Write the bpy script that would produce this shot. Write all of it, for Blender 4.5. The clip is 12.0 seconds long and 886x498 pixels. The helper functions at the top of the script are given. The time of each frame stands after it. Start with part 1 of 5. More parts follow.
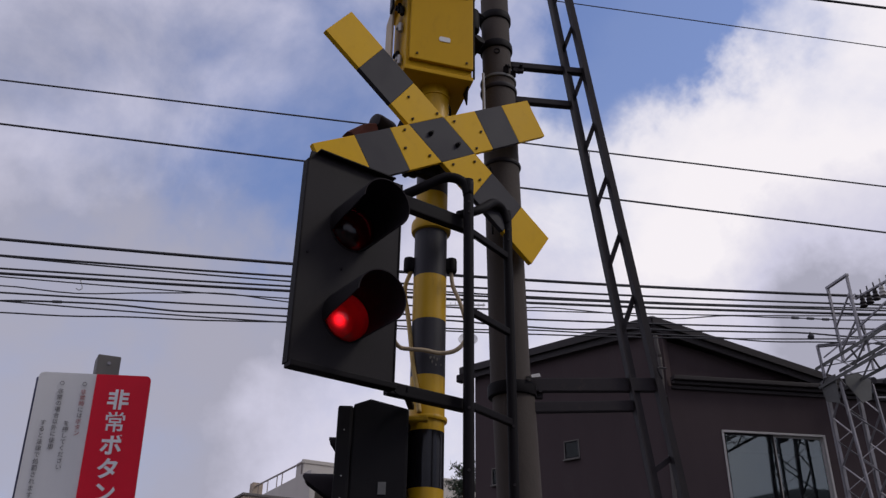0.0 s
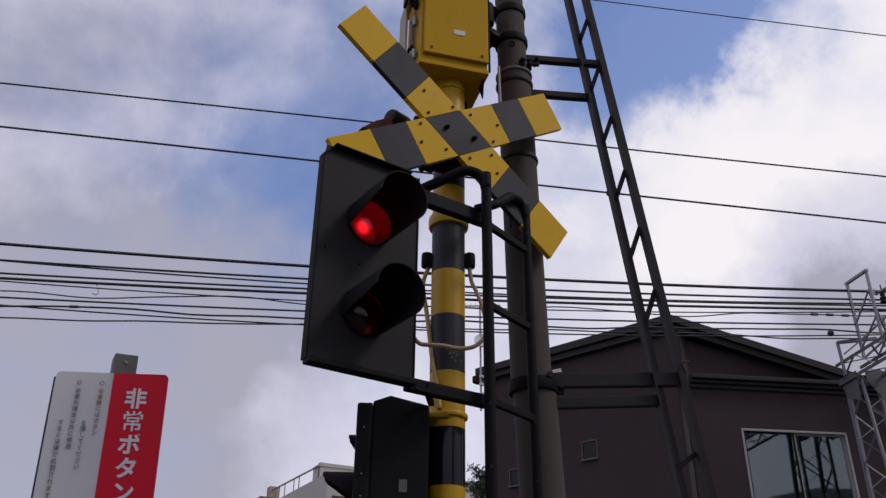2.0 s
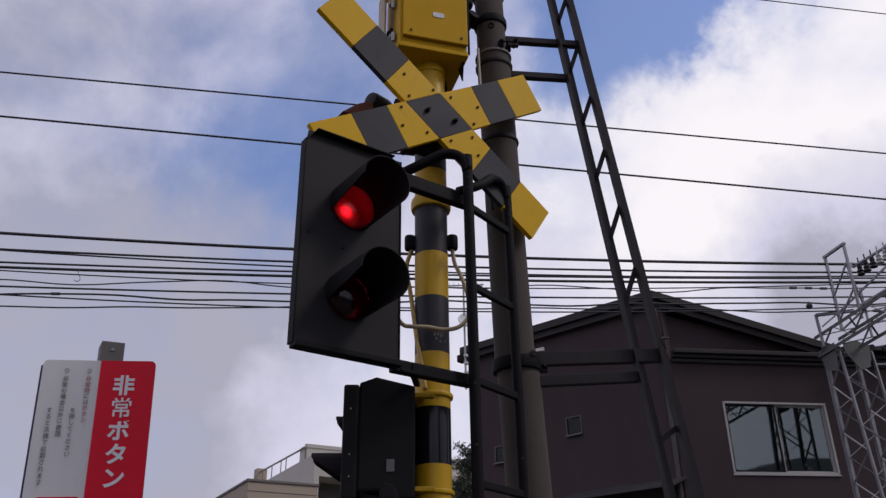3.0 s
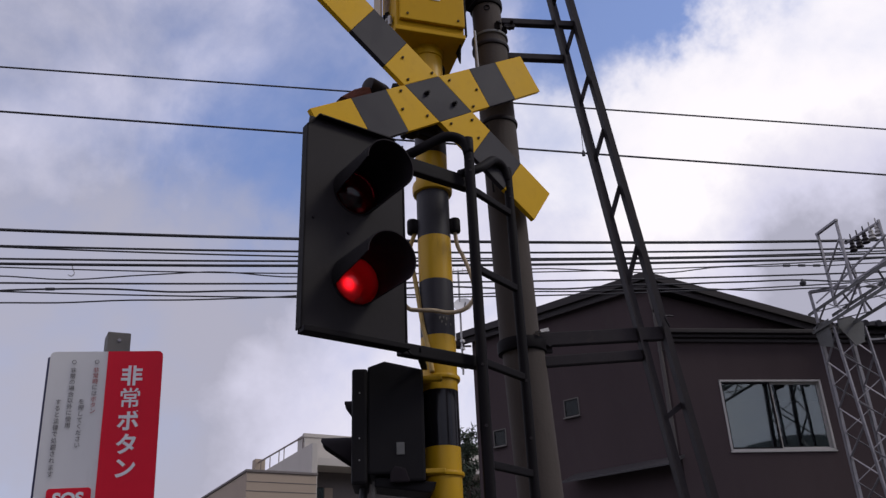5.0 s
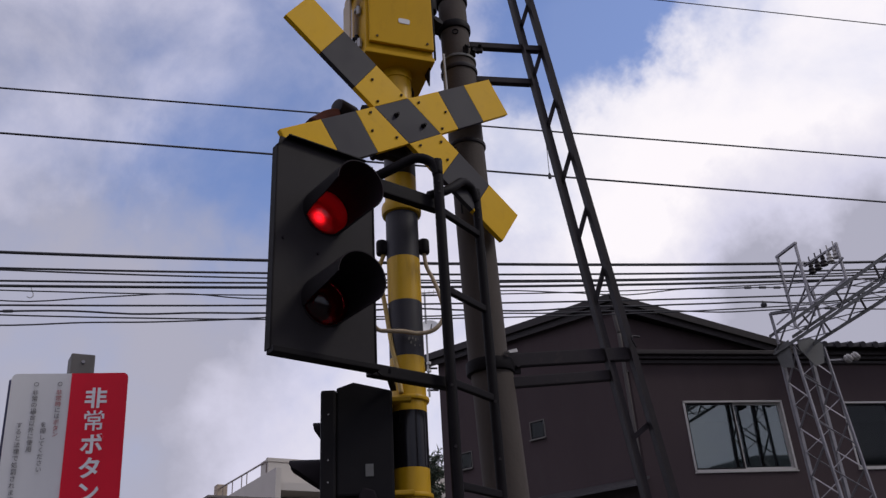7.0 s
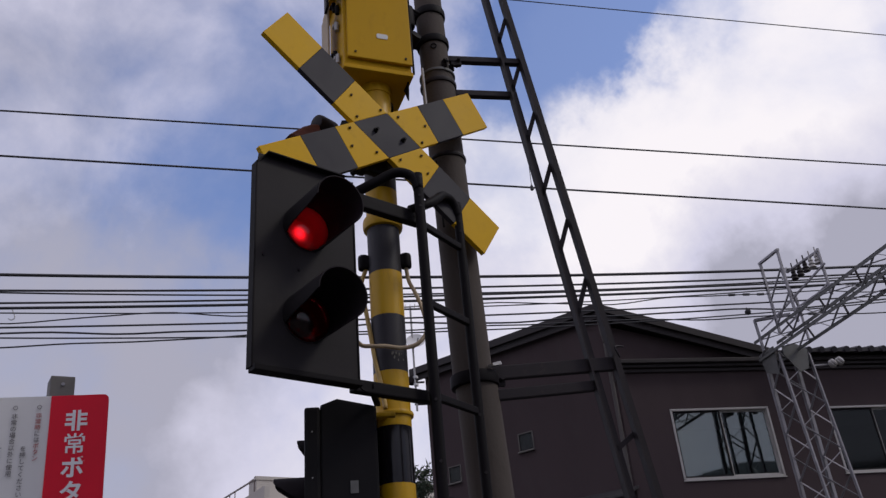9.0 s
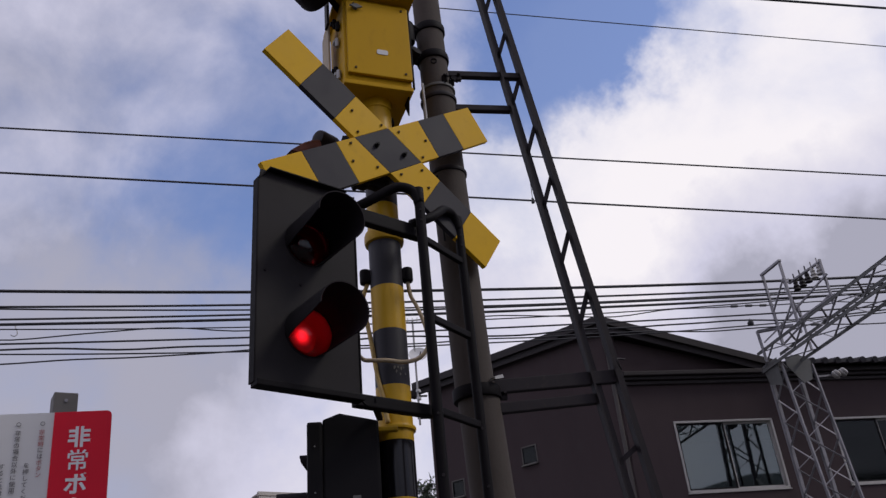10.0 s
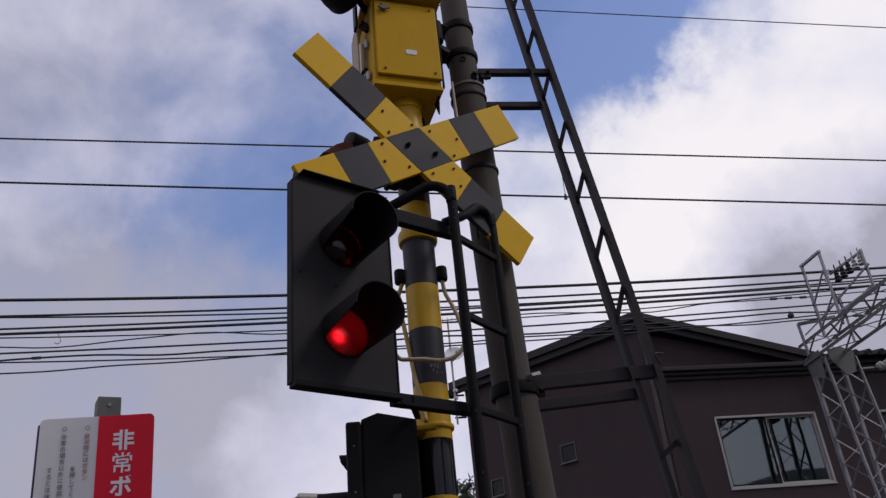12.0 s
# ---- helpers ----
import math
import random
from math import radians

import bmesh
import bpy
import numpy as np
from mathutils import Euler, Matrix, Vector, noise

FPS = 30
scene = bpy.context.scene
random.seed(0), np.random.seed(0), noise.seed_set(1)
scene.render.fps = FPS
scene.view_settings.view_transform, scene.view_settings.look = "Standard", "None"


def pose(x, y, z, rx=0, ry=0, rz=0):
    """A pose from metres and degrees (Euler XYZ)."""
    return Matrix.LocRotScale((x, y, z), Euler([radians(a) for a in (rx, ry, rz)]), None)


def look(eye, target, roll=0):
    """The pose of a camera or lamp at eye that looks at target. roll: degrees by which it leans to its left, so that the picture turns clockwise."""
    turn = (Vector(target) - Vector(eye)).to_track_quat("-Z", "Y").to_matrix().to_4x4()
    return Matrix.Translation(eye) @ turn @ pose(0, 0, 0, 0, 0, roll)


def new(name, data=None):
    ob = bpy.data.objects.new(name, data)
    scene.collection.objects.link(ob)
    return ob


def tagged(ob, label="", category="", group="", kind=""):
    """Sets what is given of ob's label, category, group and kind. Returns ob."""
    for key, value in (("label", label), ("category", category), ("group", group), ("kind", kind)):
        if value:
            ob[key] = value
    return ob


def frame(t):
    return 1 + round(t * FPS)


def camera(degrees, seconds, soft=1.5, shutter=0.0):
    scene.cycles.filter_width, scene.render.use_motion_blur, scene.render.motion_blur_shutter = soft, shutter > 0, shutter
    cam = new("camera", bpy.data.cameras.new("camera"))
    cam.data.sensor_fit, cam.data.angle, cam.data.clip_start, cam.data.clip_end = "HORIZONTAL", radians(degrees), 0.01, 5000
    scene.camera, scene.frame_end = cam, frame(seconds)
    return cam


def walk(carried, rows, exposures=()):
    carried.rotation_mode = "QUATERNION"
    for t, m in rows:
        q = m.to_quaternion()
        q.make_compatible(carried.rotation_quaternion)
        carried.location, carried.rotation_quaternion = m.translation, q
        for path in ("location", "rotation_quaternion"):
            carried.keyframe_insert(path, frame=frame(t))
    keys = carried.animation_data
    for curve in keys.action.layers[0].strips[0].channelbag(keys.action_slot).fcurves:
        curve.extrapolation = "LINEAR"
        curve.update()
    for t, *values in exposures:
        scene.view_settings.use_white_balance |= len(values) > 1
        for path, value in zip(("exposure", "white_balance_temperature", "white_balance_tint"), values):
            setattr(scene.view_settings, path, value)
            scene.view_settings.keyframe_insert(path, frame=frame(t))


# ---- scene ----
# camera, hand-held at eye height, turning slightly
cam = camera(56.01, 12.0, 1.4)
PATH = [
    (0.0, pose(-1.648, -2.394, 1.600, 117.36, -0.82, -36.07)),
    (0.5, pose(-1.637, -2.375, 1.596, 117.78, -1.36, -36.79)),
    (1.0, pose(-1.630, -2.363, 1.597, 117.72, -1.36, -36.75)),
    (1.5, pose(-1.627, -2.347, 1.595, 117.73, -1.02, -36.05)),
    (2.0, pose(-1.633, -2.343, 1.593, 117.51, -0.58, -34.91)),
    (2.5, pose(-1.637, -2.348, 1.594, 116.85, 0.14, -34.89)),
    (3.0, pose(-1.653, -2.370, 1.587, 116.11, 0.82, -35.54)),
    (3.5, pose(-1.666, -2.373, 1.590, 115.68, 1.22, -35.59)),
    (3.7, pose(-1.670, -2.370, 1.590, 115.50, 1.25, -35.67)),
    (5.3, pose(-1.689, -2.339, 1.571, 115.20, 2.44, -35.46)),
    (5.5, pose(-1.692, -2.341, 1.569, 115.71, 2.61, -35.62)),
    (6.0, pose(-1.702, -2.334, 1.568, 116.13, 3.45, -35.78)),
    (6.5, pose(-1.705, -2.328, 1.569, 116.14, 3.35, -36.63)),
    (7.0, pose(-1.701, -2.339, 1.567, 116.63, 3.22, -37.64)),
    (7.2, pose(-1.699, -2.339, 1.570, 116.69, 3.29, -37.88)),
    (8.8, pose(-1.690, -2.345, 1.570, 117.28, 4.38, -38.06)),
    (9.0, pose(-1.690, -2.348, 1.568, 117.51, 4.67, -38.02)),
    (9.5, pose(-1.696, -2.350, 1.566, 117.95, 4.63, -38.27)),
    (10.0, pose(-1.695, -2.359, 1.565, 118.44, 4.96, -37.71)),
    (10.5, pose(-1.695, -2.362, 1.561, 118.73, 5.42, -36.72)),
    (11.0, pose(-1.691, -2.364, 1.559, 118.85, 5.69, -35.84)),
    (11.5, pose(-1.693, -2.364, 1.559, 118.81, 5.55, -35.37)),
    (12.0, pose(-1.695, -2.355, 1.560, 118.66, 5.10, -35.02)),
]
# the video camera opens up a little in the middle of the shot
walk(cam, PATH, [(0.0, -0.07), (2.0, -0.06), (3.0, -0.01), (3.7, 0.03), (5.5, 0.08), (6.5, 0.06), (7.2, 0.02), (9.0, -0.02), (10.5, -0.06), (12.0, -0.07)])

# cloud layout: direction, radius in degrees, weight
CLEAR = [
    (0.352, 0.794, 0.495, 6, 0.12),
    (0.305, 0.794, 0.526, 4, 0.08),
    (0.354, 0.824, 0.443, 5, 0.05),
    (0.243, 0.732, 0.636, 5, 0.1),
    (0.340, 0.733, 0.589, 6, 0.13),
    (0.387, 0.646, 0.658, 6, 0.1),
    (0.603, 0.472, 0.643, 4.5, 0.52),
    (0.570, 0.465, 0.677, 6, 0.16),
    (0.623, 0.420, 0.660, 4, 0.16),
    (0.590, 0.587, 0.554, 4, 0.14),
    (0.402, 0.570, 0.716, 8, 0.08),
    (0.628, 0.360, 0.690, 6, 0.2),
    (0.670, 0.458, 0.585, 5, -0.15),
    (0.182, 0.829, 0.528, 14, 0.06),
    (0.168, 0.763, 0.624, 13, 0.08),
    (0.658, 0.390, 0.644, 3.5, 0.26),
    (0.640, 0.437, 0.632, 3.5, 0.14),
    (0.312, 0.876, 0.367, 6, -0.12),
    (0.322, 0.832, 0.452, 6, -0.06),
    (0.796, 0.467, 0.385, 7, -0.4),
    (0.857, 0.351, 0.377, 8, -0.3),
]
BRIGHT = [
    (0.727, 0.391, 0.564, 10, 0.5),
    (0.773, 0.299, 0.560, 10, 0.45),
    (0.679, 0.425, 0.599, 5, 0.3),
    (0.721, 0.486, 0.493, 9, 0.35),
    (0.658, 0.514, 0.550, 6, 0.3),
    (0.511, 0.815, 0.271, 8, 0.25),
    (0.647, 0.606, 0.463, 8, 0.2),
    (0.184, 0.845, 0.501, 5, 0.1),
    (0.279, 0.790, 0.546, 4, 0.12),
    (0.460, 0.856, 0.237, 8, 0.2),
    (0.536, 0.539, 0.649, 6, 0.2),
    (0.141, 0.886, 0.443, 7, 0.16),
    (0.202, 0.837, 0.508, 7, 0.10),
]
DULL = [
    (0.810, 0.415, 0.415, 6, 0.34),
    (0.842, 0.352, 0.408, 7, 0.4),
    (0.860, 0.287, 0.422, 7, 0.36),
    (0.202, 0.927, 0.317, 15, 0.3),
    (0.161, 0.773, 0.613, 16, 0.1),
    (0.165, 0.866, 0.471, 12, 0.04),
    (0.324, 0.893, 0.311, 10, 0.20),
    (0.166, 0.927, 0.338, 7, 0.10),
    (0.796, 0.479, 0.369, 6, 0.12),
]

# ---------------------------------------------------------------- light
def sky_world():
    w = bpy.data.worlds.new("cloudy_sky")
    w.use_nodes = True
    scene.world = w
    nt = w.node_tree
    n, l = nt.nodes, nt.links
    n.clear()
    out = n.new("ShaderNodeOutputWorld")
    tc = n.new("ShaderNodeTexCoord")
    sky = n.new("ShaderNodeTexSky")
    sky.sky_type = "NISHITA"
    sky.sun_disc = False
    sky.sun_elevation = radians(42)
    sky.sun_rotation = radians(141)
    sky.air_density = 1.0
    sky.dust_density = 0.3
    sky.ozone_density = 3.5

    def noise_node(scale, detail, rough, dist=0.0):
        t = n.new("ShaderNodeTexNoise")
        t.inputs["Scale"].default_value = scale
        t.inputs["Detail"].default_value = detail
        t.inputs["Roughness"].default_value = rough
        t.inputs["Distortion"].default_value = dist
        return t

    def op(kind, a, b):
        m = n.new("ShaderNodeMath")
        m.operation = kind
        for i, v in enumerate((a, b)):
            if isinstance(v, (int, float)):
                m.inputs[i].default_value = v
            else:
                l.new(v, m.inputs[i])
        return m.outputs[0]

    # the direction, shaken a little, so that the cloud edges fray
    shake = noise_node(5.0, 6, 0.6)
    l.new(tc.outputs["Generated"], shake.inputs["Vector"])
    sub = n.new("ShaderNodeVectorMath")
    sub.operation = "SUBTRACT"
    l.new(shake.outputs["Color"], sub.inputs[0])
    sub.inputs[1].default_value = (0.5, 0.5, 0.5)
    sc = n.new("ShaderNodeVectorMath")
    sc.operation = "SCALE"
    l.new(sub.outputs[0], sc.inputs[0])
    sc.inputs["Scale"].default_value = 0.22
    add = n.new("ShaderNodeVectorMath")
    add.operation = "ADD"
    l.new(tc.outputs["Generated"], add.inputs[0])
    l.new(sc.outputs[0], add.inputs[1])
    nrm = n.new("ShaderNodeVectorMath")
    nrm.operation = "NORMALIZE"
    l.new(add.outputs[0], nrm.inputs[0])

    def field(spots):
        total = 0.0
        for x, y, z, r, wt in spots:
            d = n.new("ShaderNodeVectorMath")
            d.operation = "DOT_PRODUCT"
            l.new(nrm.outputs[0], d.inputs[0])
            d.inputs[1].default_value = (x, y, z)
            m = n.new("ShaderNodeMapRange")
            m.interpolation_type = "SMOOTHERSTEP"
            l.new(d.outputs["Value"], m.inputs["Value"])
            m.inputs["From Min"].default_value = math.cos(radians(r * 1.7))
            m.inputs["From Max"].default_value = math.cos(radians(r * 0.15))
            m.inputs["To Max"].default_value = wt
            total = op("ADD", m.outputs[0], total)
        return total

    fine = noise_node(3.2, 9, 0.58, 0.4)
    l.new(tc.outputs["Generated"], fine.inputs["Vector"])
    puff = noise_node(7.0, 8, 0.55, 0.2)
    l.new(tc.outputs["Generated"], puff.inputs["Vector"])
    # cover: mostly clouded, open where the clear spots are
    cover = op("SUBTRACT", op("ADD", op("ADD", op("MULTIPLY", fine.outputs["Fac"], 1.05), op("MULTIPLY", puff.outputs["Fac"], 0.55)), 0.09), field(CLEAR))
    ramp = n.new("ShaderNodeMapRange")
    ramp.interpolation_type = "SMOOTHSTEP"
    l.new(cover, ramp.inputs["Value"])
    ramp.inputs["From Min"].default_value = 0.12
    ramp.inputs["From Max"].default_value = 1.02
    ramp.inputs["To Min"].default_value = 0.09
    # brightness of the cloud itself
    lum = op("SUBTRACT", op("ADD", op("ADD", op("MULTIPLY", puff.outputs["Fac"], 0.75), op("MULTIPLY", fine.outputs["Fac"], 0.35)), op("ADD", field(BRIGHT), -0.24)), field(DULL))
    cr = n.new("ShaderNodeValToRGB")
    l.new(lum, cr.inputs["Fac"])
    e = cr.color_ramp.elements
    e[0].position, e[0].color = 0.0, (0.412, 0.408, 0.505, 1)
    e[1].position, e[1].color = 1.0, (0.97, 0.925, 0.965, 1)
    mid = e.new(0.33)
    mid.color = (0.65, 0.637, 0.785, 1)
    b_sky = n.new("ShaderNodeBackground")
    warm = n.new("ShaderNodeMixRGB")
    warm.blend_type = "MULTIPLY"
    warm.inputs["Fac"].default_value = 1.0
    l.new(sky.outputs[0], warm.inputs[1])
    warm.inputs[2].default_value = (0.97, 0.98, 1.20, 1)
    l.new(warm.outputs[0], b_sky.inputs["Color"])
    b_sky.inputs["Strength"].default_value = 0.15
    b_cl = n.new("ShaderNodeBackground")
    l.new(cr.outputs[0], b_cl.inputs["Color"])
    b_cl.inputs["Strength"].default_value = 1.0
    mix = n.new("ShaderNodeMixShader")
    l.new(ramp.outputs[0], mix.inputs["Fac"])
    l.new(b_sky.outputs[0], mix.inputs[1])
    l.new(b_cl.outputs[0], mix.inputs[2])
    l.new(mix.outputs[0], out.inputs["Surface"])


sky_world()

# veiled sun, behind and to one side of the viewer
sun = new("sun", bpy.data.lights.new("sun", "SUN"))
sun.data.energy = 0.95
sun.data.angle = radians(14)
sun.data.color = (1.0, 0.95, 0.87)
sun.matrix_world = look((6.0, -7.5, 9.0), (0, 0, 0))


# ---------------------------------------------------------------- materials
def mat(name, color, rough=0.6, metal=0.0, vary=0.12, scale=9.0, dirt=0.0, dirt_color=(0.05, 0.045, 0.04), bump=0.03, bump_scale=120.0, streak=1.0, spec=0.5, rand=0.0):
    m = bpy.data.materials.new(name)
    m.use_nodes = True
    nt = m.node_tree
    n, l = nt.nodes, nt.links
    p = n["Principled BSDF"]
    p.inputs["Metallic"].default_value = metal
    p.inputs["Specular IOR Level"].default_value = spec
    tc = n.new("ShaderNodeTexCoord")
    mp = n.new("ShaderNodeMapping")
    mp.inputs["Scale"].default_value = (1, 1, streak)
    l.new(tc.outputs["Object"], mp.inputs["Vector"])
    big = n.new("ShaderNodeTexNoise")
    big.inputs["Scale"].default_value = scale
    big.inputs["Detail"].default_value = 6
    big.inputs["Roughness"].default_value = 0.6
    l.new(mp.outputs[0], big.inputs["Vector"])
    c1 = n.new("ShaderNodeMixRGB")
    l.new(big.outputs["Fac"], c1.inputs["Fac"])
    c1.inputs[1].default_value = (*[max(0, c * (1 - 1.6 * vary)) for c in color], 1)
    c1.inputs[2].default_value = (*[min(1, c * (1 + 1.6 * vary)) for c in color], 1)
    last = c1.outputs[0]
    if dirt > 0:
        g = n.new("ShaderNodeTexNoise")
        g.inputs["Scale"].default_value = scale * 3.1
        g.inputs["Detail"].default_value = 8
        g.inputs["Roughness"].default_value = 0.68
        l.new(mp.outputs[0], g.inputs["Vector"])
        mr = n.new("ShaderNodeMapRange")
        l.new(g.outputs["Fac"], mr.inputs["Value"])
        mr.inputs["From Min"].default_value = 0.56
        mr.inputs["From Max"].default_value = 0.78
        mr.inputs["To Max"].default_value = dirt
        c2 = n.new("ShaderNodeMixRGB")
        l.new(mr.outputs[0], c2.inputs["Fac"])
        l.new(last, c2.inputs[1])
        c2.inputs[2].default_value = (*dirt_color, 1)
        last = c2.outputs[0]
    if rand > 0:
        oi = n.new("ShaderNodeObjectInfo")
        hv = n.new("ShaderNodeHueSaturation")
        mv = n.new("ShaderNodeMapRange")
        l.new(oi.outputs["Random"], mv.inputs["Value"])
        mv.inputs["To Min"].default_value = 1 - rand
        mv.inputs["To Max"].default_value = 1 + rand
        l.new(mv.outputs[0], hv.inputs["Value"])
        l.new(last, hv.inputs["Color"])
        last = hv.outputs[0]
    l.new(last, p.inputs["Base Color"])
    rr = n.new("ShaderNodeMapRange")
    l.new(big.outputs["Fac"], rr.inputs["Value"])
    rr.inputs["To Min"].default_value = max(0.02, rough - 0.12)
    rr.inputs["To Max"].default_value = min(1, rough + 0.12)
    l.new(rr.outputs[0], p.inputs["Roughness"])
    if bump > 0:
        f = n.new("ShaderNodeTexNoise")
        f.inputs["Scale"].default_value = bump_scale
        f.inputs["Detail"].default_value = 4
        l.new(tc.outputs["Object"], f.inputs["Vector"])
        b = n.new("ShaderNodeBump")
        b.inputs["Strength"].default_value = bump
        b.inputs["Distance"].default_value = 0.01
        l.new(f.outputs["Fac"], b.inputs["Height"])
        l.new(b.outputs[0], p.inputs["Normal"])
    return m


def glass_mat(name, tint, gloss, rough=0.02, scatter=0.0, milky=False):
    """Clear or tinted sheet: passes light in its tint and mirrors a share of it."""
    m = bpy.data.materials.new(name)
    m.use_nodes = True
    nt = m.node_tree
    n, l = nt.nodes, nt.links
    n.remove(n["Principled BSDF"])
    tr = n.new("ShaderNodeBsdfTransparent")
    tr.inputs["Color"].default_value = (*tint, 1)
    gl = n.new("ShaderNodeBsdfGlossy")
    gl.inputs["Roughness"].default_value = rough
    gl.inputs["Color"].default_value = (0.92, 1.0, 1.0, 1)
    body = tr.outputs[0]
    if scatter > 0:
        sc = n.new("ShaderNodeBsdfTranslucent" if milky else "ShaderNodeBsdfDiffuse")
        sc.inputs["Color"].default_value = (*tint, 1)
        ms = n.new("ShaderNodeMixShader")
        ms.inputs["Fac"].default_value = scatter
        l.new(body, ms.inputs[1])
        l.new(sc.outputs[0], ms.inputs[2])
        body = ms.outputs[0]
    mx = n.new("ShaderNodeMixShader")
    mx.inputs["Fac"].default_value = gloss
    l.new(body, mx.inputs[1])
    l.new(gl.outputs[0], mx.inputs[2])
    l.new(mx.outputs[0], n["Material Output"].inputs["Surface"])
    return m


def diode_mat(name, color, centre, edge, radius):
    """Diodes packed behind a condenser: strongest in the middle, weak at the rim."""
    m = glow_mat(name, color, centre)
    nt = m.node_tree
    n, l = nt.nodes, nt.links
    tc = n.new("ShaderNodeTexCoord")
    ln = n.new("ShaderNodeVectorMath")
    ln.operation = "LENGTH"
    l.new(tc.outputs["Object"], ln.inputs[0])
    mr = n.new("ShaderNodeMapRange")
    mr.interpolation_type = "LINEAR"
    l.new(ln.outputs["Value"], mr.inputs["Value"])
    mr.inputs["From Min"].default_value = 0.0
    mr.inputs["From Max"].default_value = radius
    mr.inputs["To Min"].default_value = 1.0
    mr.inputs["To Max"].default_value = 0.0
    pw = n.new("ShaderNodeMath")
    pw.operation = "POWER"
    l.new(mr.outputs[0], pw.inputs[0])
    pw.inputs[1].default_value = 3.2
    ma = n.new("ShaderNodeMath")
    ma.operation = "MULTIPLY_ADD"
    l.new(pw.outputs[0], ma.inputs[0])
    ma.inputs[1].default_value = centre
    ma.inputs[2].default_value = edge
    l.new(ma.outputs[0], n["Principled BSDF"].inputs["Emission Strength"])
    return m


def glow_mat(name, color, strength):
    m = bpy.data.materials.new(name)
    m.use_nodes = True
    p = m.node_tree.nodes["Principled BSDF"]
    p.inputs["Base Color"].default_value = (*color, 1)
    p.inputs["Emission Color"].default_value = (*color, 1)
    p.inputs["Emission Strength"].default_value = strength
    return m


YELLOW = mat("yellow_enamel", (0.62, 0.355, 0.008), 0.55, vary=0.07, scale=5, dirt=0.2, dirt_color=(0.25, 0.13, 0.008), bump=0.02, spec=0.12)
YELLOW_BOX = mat("yellow_box_paint", (0.52, 0.29, 0.004), 0.55, vary=0.08, scale=6, dirt=0.25, dirt_color=(0.22, 0.11, 0.008), bump=0.03, streak=0.4, spec=0.14)
YELLOW_POST = mat("yellow_post_paint", (0.52, 0.30, 0.008), 0.4, vary=0.09, scale=8, dirt=0.45, dirt_color=(0.17, 0.09, 0.015), bump=0.03, streak=0.3, spec=0.3)
BLACK_BAND = mat("black_band_paint", (0.028, 0.026, 0.031), 0.5, vary=0.25, scale=8, dirt=0.35, dirt_color=(0.07, 0.062, 0.055), bump=0.03, streak=0.25, spec=0.25)
BLACK_GLOSSY = mat("black_glossy_paint", (0.009, 0.008, 0.010), 0.16, vary=0.3, scale=12, bump=0.06, bump_scale=22, streak=0.2, spec=0.3)
BLACK_STRIPE = mat("charcoal_stripe", (0.030, 0.0275, 0.033), 0.6, vary=0.15, scale=7, dirt=0.2, dirt_color=(0.06, 0.055, 0.055), bump=0.02, spec=0.2)
BLACK_BOARD = mat("black_board_paint", (0.0185, 0.0158, 0.0168), 0.65, vary=0.35, scale=5, dirt=0.5, dirt_color=(0.034, 0.029, 0.027), bump=0.02, bump_scale=60, streak=0.5, spec=0.16)
BLACK_OUTER = mat("dusty_black_hood_paint", (0.0130, 0.0112, 0.0120), 0.75, vary=0.35, scale=7, dirt=0.5, dirt_color=(0.026, 0.022, 0.021), bump=0.02, spec=0.08)
BLACK_HOOD = mat("black_hood_paint", (0.018, 0.0145, 0.017), 0.7, vary=0.3, scale=14, bump=0.02, spec=0.08)
BLACK_STEEL = mat("black_painted_steel", (0.0080, 0.0066, 0.0076), 0.6, vary=0.35, scale=14, dirt=0.4, dirt_color=(0.016, 0.0135, 0.0125), bump=0.03, spec=0.09)
DARK_CASE = mat("black_plastic_case", (0.0085, 0.0075, 0.0084), 0.6, vary=0.2, scale=8, dirt=0.3, dirt_color=(0.015, 0.014, 0.014), bump=0.03, spec=0.15)
GREY_POLE = mat("weathered_grey_pole", (0.0660, 0.0540, 0.0460), 0.8, vary=0.25, scale=5, dirt=0.6, dirt_color=(0.038, 0.032, 0.027), bump=0.15, bump_scale=70, streak=0.22, spec=0.25)
MAST_STEEL = mat("dark_grey_steel", (0.0225, 0.0180, 0.0200), 0.6, vary=0.25, scale=9, dirt=0.4, dirt_color=(0.06, 0.045, 0.036), bump=0.05, spec=0.2)
GALV = mat("galvanised_steel", (0.275, 0.265, 0.280), 0.55, metal=0.2, vary=0.25, scale=5, dirt=0.5, dirt_color=(0.10, 0.09, 0.10), bump=0.05)
GALV_DULL = mat("dull_zinc_plate", (0.125, 0.125, 0.120), 0.7, metal=0.1, vary=0.2, scale=6, dirt=0.5, dirt_color=(0.07, 0.065, 0.06), bump=0.05)
PALE_METAL = mat("pale_zinc", (0.34, 0.33, 0.32), 0.45, metal=0.4, vary=0.2, scale=20, dirt=0.5, dirt_color=(0.12, 0.10, 0.09))
BOLT = mat("dark_bolt_steel", (0.085, 0.055, 0.018), 0.7, metal=0.0, vary=0.3, scale=40, spec=0.2)
RUST = mat("rusty_red_paint", (0.16, 0.05, 0.032), 0.7, vary=0.3, scale=14, dirt=0.5, dirt_color=(0.06, 0.03, 0.02), bump=0.3)
CABLE_YELLOW = mat("ochre_cable_jacket", (0.45, 0.30, 0.09), 0.6, vary=0.2, scale=20, dirt=0.5, dirt_color=(0.2, 0.14, 0.08))
